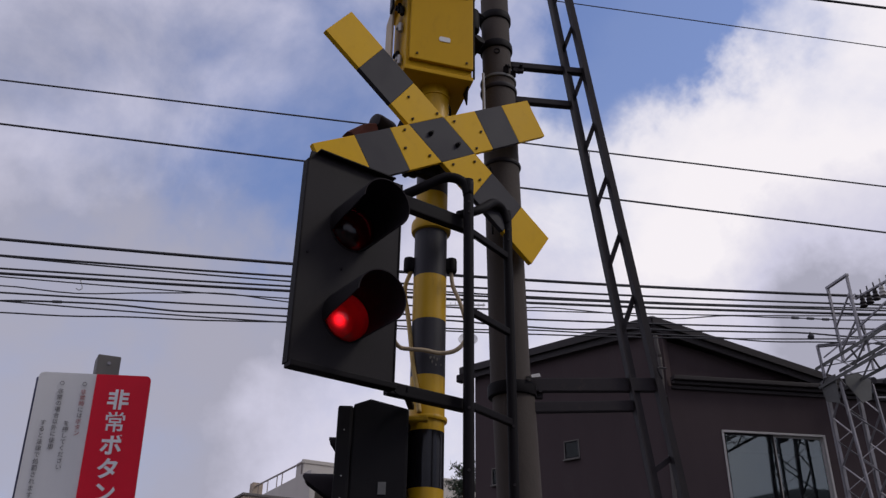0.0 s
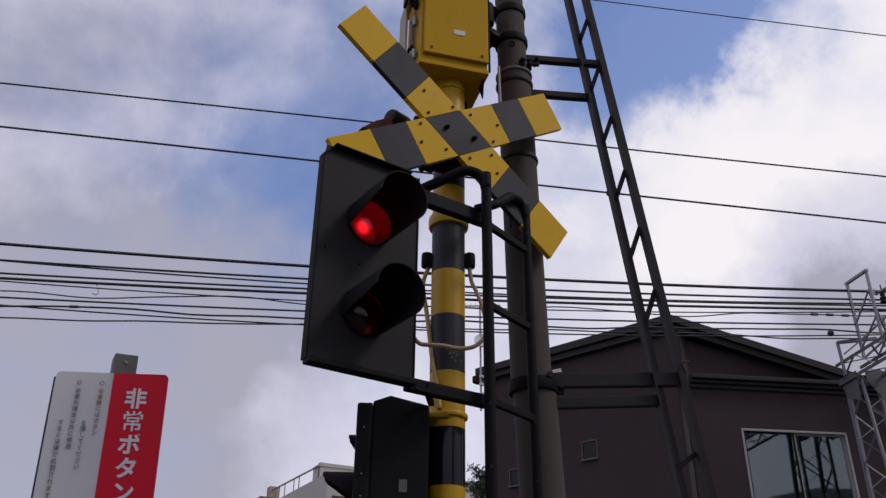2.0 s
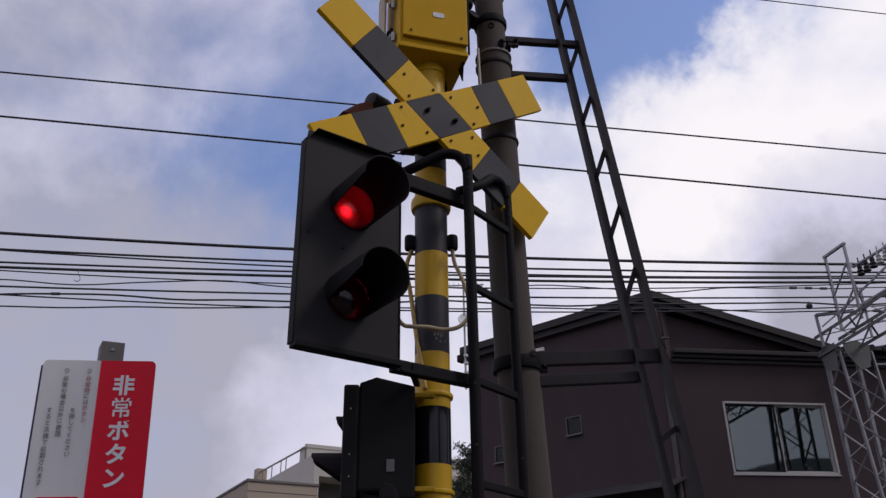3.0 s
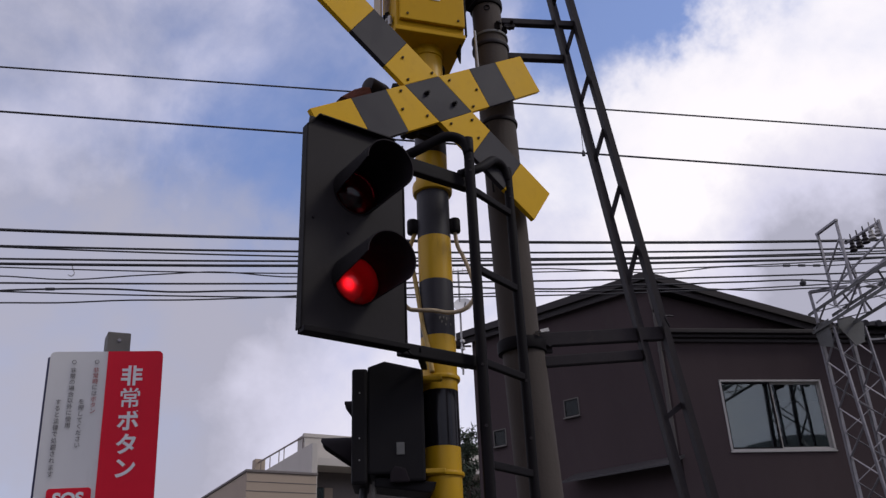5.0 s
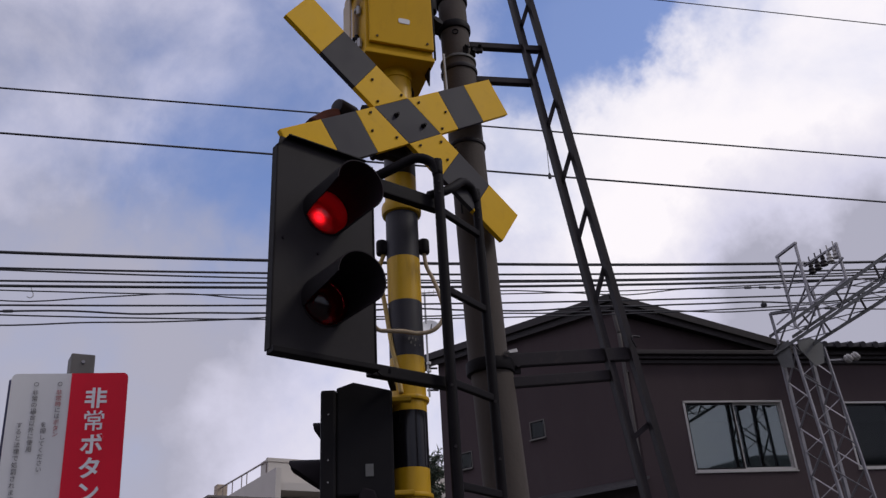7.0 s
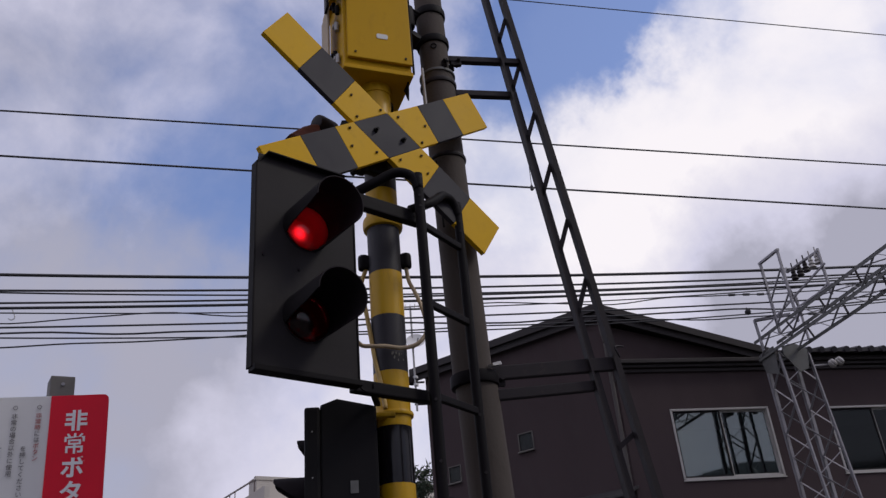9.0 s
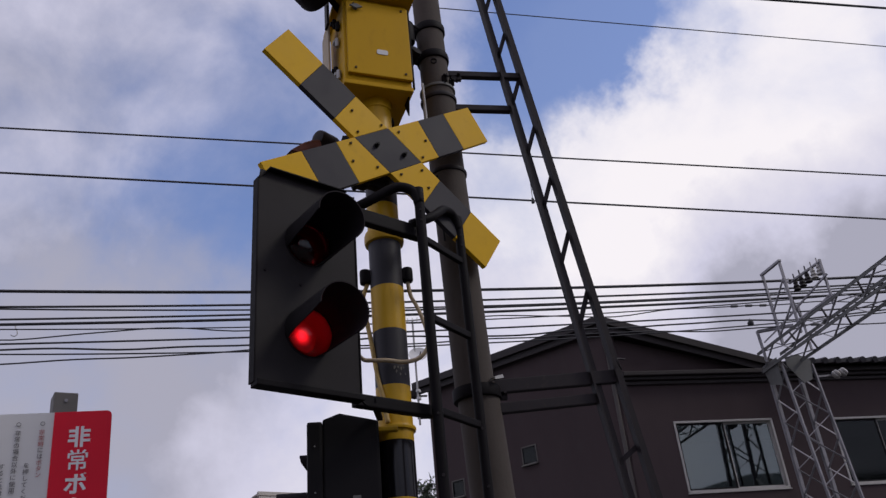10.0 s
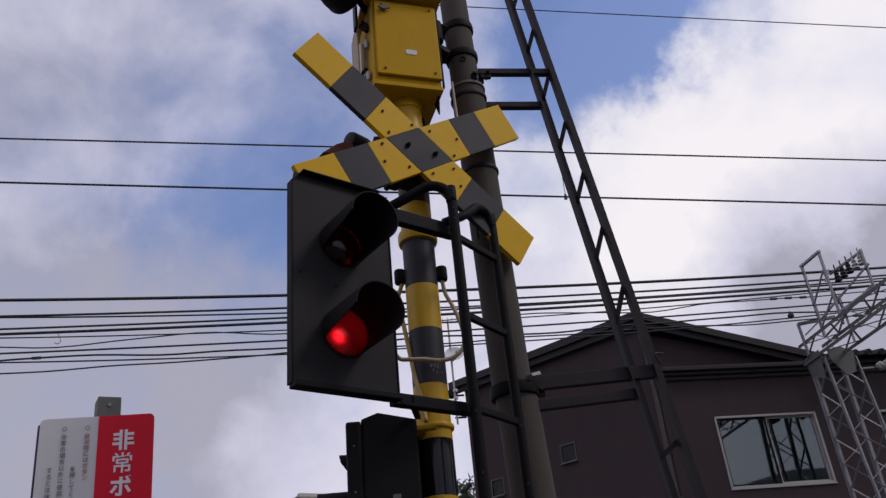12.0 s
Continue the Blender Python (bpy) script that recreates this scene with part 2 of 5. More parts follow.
CABLE_PALE = mat("faded_beige_cable", (0.42, 0.32, 0.20), 0.6, vary=0.2, scale=22, dirt=0.5, dirt_color=(0.2, 0.16, 0.12))
CABLE_BLACK = mat("black_cable_jacket", (0.013, 0.013, 0.016), 0.6, vary=0.2, scale=20)
WIRE = mat("weathered_wire", (0.032, 0.031, 0.036), 0.6, vary=0.2, scale=4)
HOUSE = mat("dark_stucco", (0.069, 0.0515, 0.053), 0.95, vary=0.16, scale=0.9, dirt=0.4, dirt_color=(0.082, 0.070, 0.066), bump=0.25, bump_scale=60, streak=0.3, spec=0.12)
FASCIA = mat("dark_brown_fascia", (0.036, 0.030, 0.030), 0.6, vary=0.15, scale=2, bump=0.03, spec=0.25)
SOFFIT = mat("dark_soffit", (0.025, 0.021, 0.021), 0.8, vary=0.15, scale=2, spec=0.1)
PIPE = mat("brown_grey_pipe", (0.085, 0.075, 0.070), 0.55, vary=0.15, scale=4, dirt=0.3, dirt_color=(0.05, 0.045, 0.04), streak=0.3, spec=0.25)
ROOF = mat("dark_metal_roof", (0.042, 0.038, 0.042), 0.55, vary=0.15, scale=2, bump=0.03, spec=0.3)
CANOPY = mat("grey_canopy_sheet", (0.036, 0.032, 0.033), 0.6, vary=0.15, scale=2, dirt=0.3)
ALU = mat("window_aluminium", (0.44, 0.42, 0.395), 0.5, metal=0.1, vary=0.1, scale=6, dirt=0.3, dirt_color=(0.16, 0.145, 0.13), spec=0.3)
GLASS = glass_mat("coated_window_glass", (0.42, 0.52, 0.52), 0.11)
GLASS_DULL = glass_mat("dull_window_glass", (0.25, 0.27, 0.28), 0.022, 0.05)
# dark colour stands in for the dimness of the rooms behind the windows
ROOM = mat("room_dimness_tone", (0.06, 0.055, 0.05), 0.9)
BLIND = mat("grey_blind", (0.20, 0.18, 0.17), 0.85, vary=0.1)
APT = mat("pale_render", (0.50, 0.465, 0.42), 0.9, vary=0.08, scale=0.4, dirt=0.3, dirt_color=(0.33, 0.3, 0.26), streak=0.4)
APT_SIDE = mat("tan_render", (0.378, 0.304, 0.234), 0.9, vary=0.08, scale=0.4, dirt=0.3, dirt_color=(0.24, 0.21, 0.18))
# dark tone of joints and coping; also paints in the balcony shade
APT_DARK = mat("dark_render_and_shade", (0.16, 0.14, 0.13), 0.8)
RAIL_MET = mat("brown_railing", (0.20, 0.16, 0.14), 0.6)
SIGN_WHITE = mat("white_sign_enamel", (0.66, 0.65, 0.635), 0.4, vary=0.05, scale=6, dirt=0.2, dirt_color=(0.42, 0.39, 0.35), bump=0.0, streak=0.3, spec=0.3)
SIGN_RED = mat("red_sign_enamel", (0.72, 0.012, 0.034), 0.4, vary=0.06, scale=6, dirt=0.12, dirt_color=(0.28, 0.03, 0.03), bump=0.0, spec=0.15)
SIGN_NAVY = mat("navy_sign_edge", (0.035, 0.033, 0.085), 0.45, vary=0.15, scale=8)
INK_WHITE = mat("white_letter_film", (0.78, 0.76, 0.76), 0.5, vary=0.03, bump=0)
INK_BLACK = mat("faded_black_letter", (0.15, 0.14, 0.14), 0.6, vary=0.2, scale=30, bump=0)
INK_RED = mat("faded_red_letter", (0.42, 0.13, 0.12), 0.6, vary=0.15, scale=30, bump=0)
POST_GREY = mat("grey_square_post", (0.145, 0.135, 0.12), 0.7, vary=0.18, scale=8, dirt=0.4, dirt_color=(0.08, 0.07, 0.06))
PORCELAIN = mat("white_porcelain", (0.34, 0.32, 0.30), 0.3, vary=0.1, scale=20, dirt=0.4, dirt_color=(0.14, 0.12, 0.10))
DISH = mat("pale_dish_paint", (0.62, 0.61, 0.60), 0.45, vary=0.06, scale=4)
LEAF = mat("dark_pine_needles", (0.035, 0.052, 0.028), 0.7, vary=0.35, scale=3, bump=0)
BARK = mat("pine_bark", (0.09, 0.06, 0.045), 0.9, vary=0.3, scale=6, bump=0.4)
ASPHALT = mat("asphalt", (0.052, 0.051, 0.050), 0.9, vary=0.2, scale=0.6, dirt=0.4, dirt_color=(0.09, 0.085, 0.08), bump=0.4, bump_scale=90)
HILL = mat("far_wooded_hill", (0.045, 0.055, 0.06), 0.95, vary=0.3, scale=0.02, bump=0)
LENS = glass_mat("red_lens", (0.58, 0.030, 0.045), 0.028, 0.12, 0.32, True)
LED_CORE = diode_mat("lit_red_diodes", (1.0, 0.16, 0.22), 15.0, 0.10, 0.043)
LED_RIM = glow_mat("lit_red_edge", (1.0, 0.01, 0.02), 0.10)
LED_BACK = mat("black_disc_back", (0.006, 0.004, 0.004), 0.7, bump=0)
REFLECTOR = mat("dark_red_bowl", (0.20, 0.008, 0.010), 0.6, bump=0, spec=0.1)


# ---------------------------------------------------------------- mesh tools
def bm_append(bm, other):
    me = bpy.data.meshes.new("tmp")
    other.to_mesh(me)
    bm.from_mesh(me)
    bpy.data.meshes.remove(me)
    other.free()
    return bm


def box(sx, sy, sz, m=None, bevel=0.0, into=None, segments=2):
    b = bmesh.new()
    bmesh.ops.create_cube(b, size=1.0)
    bmesh.ops.scale(b, vec=(sx, sy, sz), verts=b.verts)
    if bevel > 0:
        bmesh.ops.bevel(b, geom=list(b.edges), offset=bevel, segments=segments, affect="EDGES", profile=0.6)
    if m is not None:
        bmesh.ops.transform(b, matrix=m, verts=b.verts)
    return b if into is None else bm_append(into, b)


def cyl(r1, r2, h, m=None, seg=28, into=None, caps=True, bevel=0.0):
    b = bmesh.new()
    bmesh.ops.create_cone(b, cap_ends=caps, segments=seg, radius1=r1, radius2=r2, depth=h)
    if bevel > 0:
        rim = [e for e in b.edges if abs(e.verts[0].co.z - e.verts[1].co.z) < 1e-6]
        bmesh.ops.bevel(b, geom=rim, offset=bevel, segments=2, affect="EDGES", profile=0.6)
    if m is not None:
        bmesh.ops.transform(b, matrix=m, verts=b.verts)
    return b if into is None else bm_append(into, b)


def bar(p, q, w, h, into=None, up=(0, 0, 1), bevel=0.0):
    """A straight bar of section w x h from p to q."""
    p, q = Vector(p), Vector(q)
    z = (q - p).normalized()
    x = z.cross(Vector(up))
    if x.length < 1e-4:
        x = z.cross(Vector((1, 0, 0)))
    x.normalize()
    y = z.cross(x)
    m = Matrix((x, y, z)).transposed().to_4x4()
    m.translation = (p + q) / 2
    return box(w, h, (q - p).length, m, bevel, into)


def angle_bar(p, q, w, th, into, up=(0, 0, 1), flip=1):
    """A rolled angle section: two thin legs at right angles."""
    p, q = Vector(p), Vector(q)
    z = (q - p).normalized()
    x = z.cross(Vector(up))
    if x.length < 1e-4:
        x = z.cross(Vector((1, 0, 0)))
    x.normalize()
    y = z.cross(x) * flip
    off = (w - th) / 2
    bar(p + y * 0, q + y * 0, w, th, into, up)
    bar(p + x * off + y * off, q + x * off + y * off, th, w, into, up)
    return into


def tube(pts, r, seg=10, into=None, caps=True):
    """A round tube swept along a line of points."""
    pts = [Vector(p) for p in pts]
    b = bmesh.new()
    rings = []
    ref = None
    for i, p in enumerate(pts):
        d = (pts[min(i + 1, len(pts) - 1)] - pts[max(i - 1, 0)]).normalized()
        if ref is None:
            ref = d.cross(Vector((0, 0, 1)))
            if ref.length < 1e-3:
                ref = d.cross(Vector((1, 0, 0)))
        ref = (ref - d * ref.dot(d)).normalized()
        side = d.cross(ref)
        rings.append([b.verts.new(p + (ref * math.cos(a) + side * math.sin(a)) * r) for a in [2 * math.pi * k / seg for k in range(seg)]])
    for a, c in zip(rings, rings[1:]):
        for k in range(seg):
            b.faces.new((a[k], a[(k + 1) % seg], c[(k + 1) % seg], c[k]))
    if caps:
        b.faces.new(list(reversed(rings[0])))
        b.faces.new(rings[-1])
    return b if into is None else bm_append(into, b)


def spline(pts, per=6):
    """Catmull-Rom points through pts."""
    pts = [Vector(p) for p in pts]
    out = []
    for i in range(len(pts) - 1):
        p0, p1, p2, p3 = pts[max(i - 1, 0)], pts[i], pts[i + 1], pts[min(i + 2, len(pts) - 1)]
        for k in range(per):
            t = k / per
            out.append(0.5 * ((2 * p1) + (p2 - p0) * t + (2 * p0 - 5 * p1 + 4 * p2 - p3) * t * t + (3 * p1 - p0 - 3 * p2 + p3) * t ** 3))
    out.append(pts[-1])
    return out


def lathe(profile, seg=32, m=None, into=None):
    """Turns (radius, height) pairs about z."""
    b = bmesh.new()
    rings = []
    for r, z in profile:
        if r < 1e-5:
            rings.append([b.verts.new((0, 0, z))])
        else:
            rings.append([b.verts.new((r * math.cos(2 * math.pi * k / seg), r * math.sin(2 * math.pi * k / seg), z)) for k in range(seg)])
    for a, c in zip(rings, rings[1:]):
        for k in range(seg):
            j = (k + 1) % seg
            q = [a[k % len(a)], a[j % len(a)], c[j % len(c)], c[k % len(c)]]
            q = list(dict.fromkeys(q))
            if len(q) > 2:
                b.faces.new(q)
    bmesh.ops.recalc_face_normals(b, faces=b.faces)
    if m is not None:
        bmesh.ops.transform(b, matrix=m, verts=b.verts)
    return b if into is None else bm_append(into, b)


def prism(poly, depth, m=None, into=None, bevel=0.0):
    """A flat outline in x, z pushed along y by depth."""
    b = bmesh.new()
    lo = [b.verts.new((x, 0, z)) for x, z in poly]
    hi = [b.verts.new((x, depth, z)) for x, z in poly]
    b.faces.new(lo)
    b.faces.new(list(reversed(hi)))
    for i in range(len(poly)):
        j = (i + 1) % len(poly)
        b.faces.new((lo[j], lo[i], hi[i], hi[j]))
    bmesh.ops.recalc_face_normals(b, faces=b.faces)
    if bevel > 0:
        bmesh.ops.bevel(b, geom=list(b.edges), offset=bevel, segments=2, affect="EDGES", profile=0.6)
    if m is not None:
        bmesh.ops.transform(b, matrix=m, verts=b.verts)
    return b if into is None else bm_append(into, b)


def part(name, bm, material, parent=None, label="", m=None, smooth=False):
    me = bpy.data.meshes.new(name)
    if smooth:
        for f in bm.faces:
            f.smooth = True
        for e in bm.edges:
            if len(e.link_faces) == 2 and e.calc_face_angle(0) > 0.6:
                e.smooth = False
    bm.to_mesh(me)
    bm.free()
    me.materials.append(material)
    ob = new(name, me)
    if parent is not None:
        ob.parent = parent
    if m is not None:
        ob.matrix_basis = m
    if label:
        tagged(ob, label)
    return ob


def thing(name, label, category, m=None, group="", kind=""):
    ob = new(name)
    ob.empty_display_size = 0.1
    if m is not None:
        ob.matrix_basis = m
    return tagged(ob, label, category, group, kind)


def shift(x=0, y=0, z=0):
    return Matrix.Translation((x, y, z))


FACE_Y = pose(0, 0, 0, 90, 0, 0)  # turns a z axis to look along -y

def rounded(w, h, r, n=6):
    pts = []
    for cx, cz, a0 in ((w / 2 - r, h / 2 - r, 0), (-w / 2 + r, h / 2 - r, 90), (-w / 2 + r, -h / 2 + r, 180), (w / 2 - r, -h / 2 + r, 270)):
        for k in range(n + 1):
            a = radians(a0 + 90 * k / n)
            pts.append((cx + r * math.cos(a), cz + r * math.sin(a)))
    return pts


# ---------------------------------------------------------------- ground and far land
def ground():
    b = bmesh.new()
    bmesh.ops.create_grid(b, x_segments=40, y_segments=40, size=1500)
    g = part("ground", b, ASPHALT)
    tagged(g, "grey asphalt ground reaching to the horizon", "ground", kind="structure")
    # wooded ridge on the far side of the line, behind the viewer
    b = bmesh.new()
    prev = None
    for k in range(61):
        a = radians(-175 + k * 2.6)
        h = 149 + 24 * noise.noise((k * 0.33, 0.3, 0)) + 9 * noise.noise((k * 0.9, 3.1, 0))
        c, s = math.cos(a), math.sin(a)
        row = [b.verts.new((c * r, s * r, z)) for r, z in ((560, -1), (700, h * 0.7), (820, h), (1100, -1))]
        if prev:
            for i in range(3):
                b.faces.new((prev[i], row[i], row[i + 1], prev[i + 1]))
        prev = row
    bmesh.ops.recalc_face_normals(b, faces=b.faces)
    tagged(part("backdrop_hill", b, HILL, smooth=True), "dark wooded hill far beyond the railway", "hill", kind="structure")


# ---------------------------------------------------------------- house
CX, CY, TRACK = 8.64, 5.81, -28.0
LEFT_TURN = 131.0  # the side wall runs off at this angle from the front wall


def roof_height(x, y):
    """Top of the single-pitch roof in the house's own plan; the side eave is level."""
    a = radians(LEFT_TURN)
    gx, gy = math.sin(a), -math.cos(a)
    return 6.86 - 0.372 * (x * gx + y * gy)


def window_unit(name, house, x0, x1, z0, z1, m, panes, blind=False):
    """A sliding window set into a wall that runs along x; frame, sashes, sill and glass."""
    w = part(name, box(0.001, 0.001, 0.001), ALU, house)
    w.matrix_basis = m
    metal = ALU if panes > 1 else POST_GREY
    fr = bmesh.new()
    t, d = (0.034, 0.11) if panes > 1 else (0.016, 0.06)
    y = 0.0
    xm = (x0 + x1) / 2
    box(x1 - x0, d, t, shift(xm, y, z1 - t / 2), 0.004, fr)
    box(x1 - x0, d, t, shift(xm, y, z0 + t / 2), 0.004, fr)
    box(t, d, z1 - z0, shift(x0 + t / 2, y, (z0 + z1) / 2), 0.004, fr)
    box(t, d, z1 - z0, shift(x1 - t / 2, y, (z0 + z1) / 2), 0.004, fr)
    part("window_frame", fr, metal, w, "pale aluminium frame" if panes > 1 else "dull grey frame")
    part("window_sill", box(x1 - x0 + 0.02, 0.05, 0.02, shift(xm, -0.045, z0 - 0.011), 0.004), metal, w)
    step = (x1 - x0 - 2 * t) / panes
    for i in range(panes):
        a, b_ = x0 + t + i * step, x0 + t + (i + 1) * step
        yy = 0.015 if i % 2 else -0.012
        s = bmesh.new()
        st = 0.03 if panes > 1 else 0.015
        for xx in (a + st / 2, b_ - st / 2):
            box(st, 0.024, z1 - z0 - 2 * t, shift(xx, yy, (z0 + z1) / 2), 0.003, s)
        for zz in (z0 + t + st / 2, z1 - t - st / 2):
            box(b_ - a - 2 * st, 0.024, st, shift((a + b_) / 2, yy, zz), 0.003, s)
        part("sash", s, metal if i else DARK_CASE, w)
        g = part("pane", box(b_ - a - 2 * st, 0.006, z1 - z0 - 2 * t - 2 * st, shift((a + b_) / 2, yy, (z0 + z1) / 2)), GLASS if panes > 1 and not blind else GLASS_DULL, w, "reflecting window glass" if panes > 1 else "dark window glass")
        g.visible_shadow = False
    if blind:
        part("blind", box(x1 - x0 - 0.12, 0.012, (z1 - z0) * 0.22, shift(xm, 0.12, z1 - 0.05 - (z1 - z0) * 0.11)), BLIND, w)
    return w


def wall_run(name, length, height, holes, m, house, label, thick=0.18, start=0.0):
    """A straight wall along x with rectangular holes right through it."""
    xs = sorted({start, length, *[h[0] for h in holes], *[h[1] for h in holes]})
    zs = sorted({0.0, height, *[h[2] for h in holes], *[h[3] for h in holes]})
    b = bmesh.new()
    solid = {}
    for i in range(len(xs) - 1):
        for k in range(len(zs) - 1):
            cx, cz = (xs[i] + xs[i + 1]) / 2, (zs[k] + zs[k + 1]) / 2
            solid[i, k] = not any(h[0] < cx < h[1] and h[2] < cz < h[3] for h in holes)
    cache = {}

    def v(i, j, k):
        if (i, j, k) not in cache:
            cache[i, j, k] = b.verts.new((xs[i], j * thick, zs[k]))
        return cache[i, j, k]

    for (i, k), s in solid.items():
        if not s:
            continue
        b.faces.new((v(i, 0, k), v(i + 1, 0, k), v(i + 1, 0, k + 1), v(i, 0, k + 1)))
        b.faces.new((v(i, 1, k + 1), v(i + 1, 1, k + 1), v(i + 1, 1, k), v(i, 1, k)))
        for di, dk, q in ((-1, 0, [(i, 0, k), (i, 0, k + 1), (i, 1, k + 1), (i, 1, k)]), (1, 0, [(i + 1, 1, k), (i + 1, 1, k + 1), (i + 1, 0, k + 1), (i + 1, 0, k)]),
                          (0, -1, [(i, 1, k), (i + 1, 1, k), (i + 1, 0, k), (i, 0, k)]), (0, 1, [(i, 0, k + 1), (i + 1, 0, k + 1), (i + 1, 1, k + 1), (i, 1, k + 1)])):
            if not solid.get((i + di, k + dk), False):
                b.faces.new([v(*c) for c in q])
    return part(name, b, HOUSE, house, label, m)


def slab(poly, thick, material, name, house, label=""):
    """A sloping roof sheet over a plan outline, its top at roof_height."""
    b = bmesh.new()
    top = [b.verts.new((x, y, z)) for x, y, z in poly]
    bot = [b.verts.new((x, y, z - thick)) for x, y, z in poly]
    b.faces.new(top)
    b.faces.new(list(reversed(bot)))
    for i in range(len(poly)):
        j = (i + 1) % len(poly)
        b.faces.new((top[i], bot[i], bot[j], top[j]))
    bmesh.ops.recalc_face_normals(b, faces=b.faces)
    return part(name, b, material, house, label)


def house():
    h = thing("house", "dark grey stuccoed house with a single-pitch roof beside the railway", "house", pose(CX, CY, 0, 0, 0, TRACK))
    a = radians(LEFT_TURN)
    lx, ly = math.cos(a), math.sin(a)
    side = Matrix.Translation((3.9 * lx, 3.9 * ly, 0)) @ pose(0, 0, 0, 0, 0, LEFT_TURN - 180)
    # front wall up to the belt course, side wall to the eave, then the gable above the belt
    wins = [(0.80, 2.52, 4.0, 5.12), (3.58, 5.27, 4.0, 5.09)]
    wall_run("wall", 9.0, 5.78, wins, Matrix(), h, "dark stucco front wall with two sliding windows")
    sw = [(0.38, 0.66, 4.66, 4.96), (1.92, 2.22, 4.89, 5.20)]
    wall_run("wall", 3.9, 6.78, sw, side, h, "dark stucco side wall with small square windows")
    b = prism([(0.02, 5.78), (2.9, 5.78), (2.9, 5.93), (0.02, 6.62)], 0.12, shift(0, 0.14, 0))
    part("frieze", box(6.1, 0.14, 0.24, shift(5.95, 0.10, 5.90)), HOUSE, h)
    part("gable_wall", b, HOUSE, h, "dark triangular gable panel under the eaves")
    part("end_wall", box(0.18, 6.0, 5.8, shift(8.91, 3.2, 2.9)), HOUSE, h)
    part("rear_wall", box(9.9, 0.18, 5.8, shift(4.0, 6.2, 2.9)), HOUSE, h)
    part("rear_wall", bar((3.9 * lx + 0.12, 3.9 * ly, 3.3), (-0.95, 6.2, 3.3), 0.18, 6.6), HOUSE, h)
    # unseen room surfaces, coloured dark so that the windows look unlit inside
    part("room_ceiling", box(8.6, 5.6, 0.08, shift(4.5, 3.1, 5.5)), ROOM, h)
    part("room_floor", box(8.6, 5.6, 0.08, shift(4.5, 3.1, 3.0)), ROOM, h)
    part("dark_room_backing", box(8.6, 0.06, 2.4, shift(4.5, 2.6, 4.25)), ROOM, h)
    # added dark panel that keeps sky from showing through the small side windows
    part("dark_room_backing", box(3.2, 0.05, 2.4, side @ shift(1.95, 0.42, 5.0)), ROOM, h)
    # roof with overhang over both walls
    ov_f, ov_s = 0.05, 0.15
    nx, ny = -math.sin(a), math.cos(a)  # outward from the side wall
    k = (ov_s - (0 * nx + -ov_f * ny)) / nx
    corner = (k, -ov_f)
    back = 3.68
    c2 = (corner[0] + lx * (back + 0.4), corner[1] + ly * (back + 0.4))
    edge = 3.02
    c3 = (edge + lx * (back + 0.4), -ov_f + ly * (back + 0.4))
    plan = [corner, (edge, -ov_f), c3, c2]
    slab([(x, y, roof_height(x, y)) for x, y in plan], 0.05, ROOF, "roof", h, "dark metal single-pitch roof")
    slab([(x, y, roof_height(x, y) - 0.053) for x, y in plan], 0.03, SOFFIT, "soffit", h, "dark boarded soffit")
    def fascia(p, q, drop0, drop1, thick, out=0.0):
        f = bmesh.new()
        p3 = Vector((p[0], p[1], roof_height(*p)))
        q3 = Vector((q[0], q[1], roof_height(*q)))
        d = (q3 - p3)
        nrm = Vector((d.y, -d.x, 0)).normalized()
        vs = []
        for o in (out, out + thick):
            vs.append([f.verts.new(c + nrm * o - Vector((0, 0, z))) for c, z in ((p3, drop0), (q3, drop0), (q3, drop1), (p3, drop1))])
        i, o = vs
        f.faces.new(list(reversed(i)))
        f.faces.new(o)
        for n_ in range(4):
            m_ = (n_ + 1) % 4
            f.faces.new((i[n_], i[m_], o[m_], o[n_]))
        bmesh.ops.recalc_face_normals(f, faces=f.faces)
        part("fascia", f, FASCIA, h, "dark brown fascia board")

    fascia(corner, (edge, -ov_f), -0.02, 0.10, 0.03)
    fascia(corner, (edge, -ov_f), 0.10, 0.21, 0.025, -0.05)
    fascia(c2, corner, -0.02, 0.11, 0.03)
    fascia(c2, corner, 0.11, 0.22, 0.025, -0.06)
    ex, ey = c2
    b = box(0.17, 0.16, 0.15, Matrix.Translation((ex + 0.03, ey - 0.02, roof_height(*c2) - 0.20)) @ pose(0, 0, 0, 0, 0, LEFT_TURN), 0.03)
    part("gutter_end", b, SOFFIT, h, "dark gutter outlet at the end of the eave")
    # belt course and gutter line over the windows
    b = bmesh.new()
    box(9.0, 0.16, 0.07, shift(4.56, -0.08, 5.885), 0.012, b)
    box(9.0, 0.10, 0.05, shift(4.56, -0.05, 5.82), 0.008, b)
    box(9.0, 0.05, 0.05, shift(4.56, -0.025, 5.755), 0.006, b)
    part("belt_course", b, FASCIA, h, "dark horizontal moulding over the windows")
    # lower tiled roof that carries on beyond the gable
    b = bmesh.new()
    bar_pts = [(3.0, -0.30, 6.0), (9.2, -0.30, 6.0), (9.2, 6.3, 7.6), (3.0, 6.3, 7.6)]
    top = [b.verts.new(p) for p in bar_pts]
    bot = [b.verts.new((x, y, z - 0.06)) for x, y, z in bar_pts]
    b.faces.new(top)
    b.faces.new(list(reversed(bot)))
    for i in range(4):
        j = (i + 1) % 4
        b.faces.new((top[i], bot[i], bot[j], top[j]))
    bmesh.ops.recalc_face_normals(b, faces=b.faces)
    low = part("lower_roof", b, ROOF, h, "dark tiled roof over the far end")
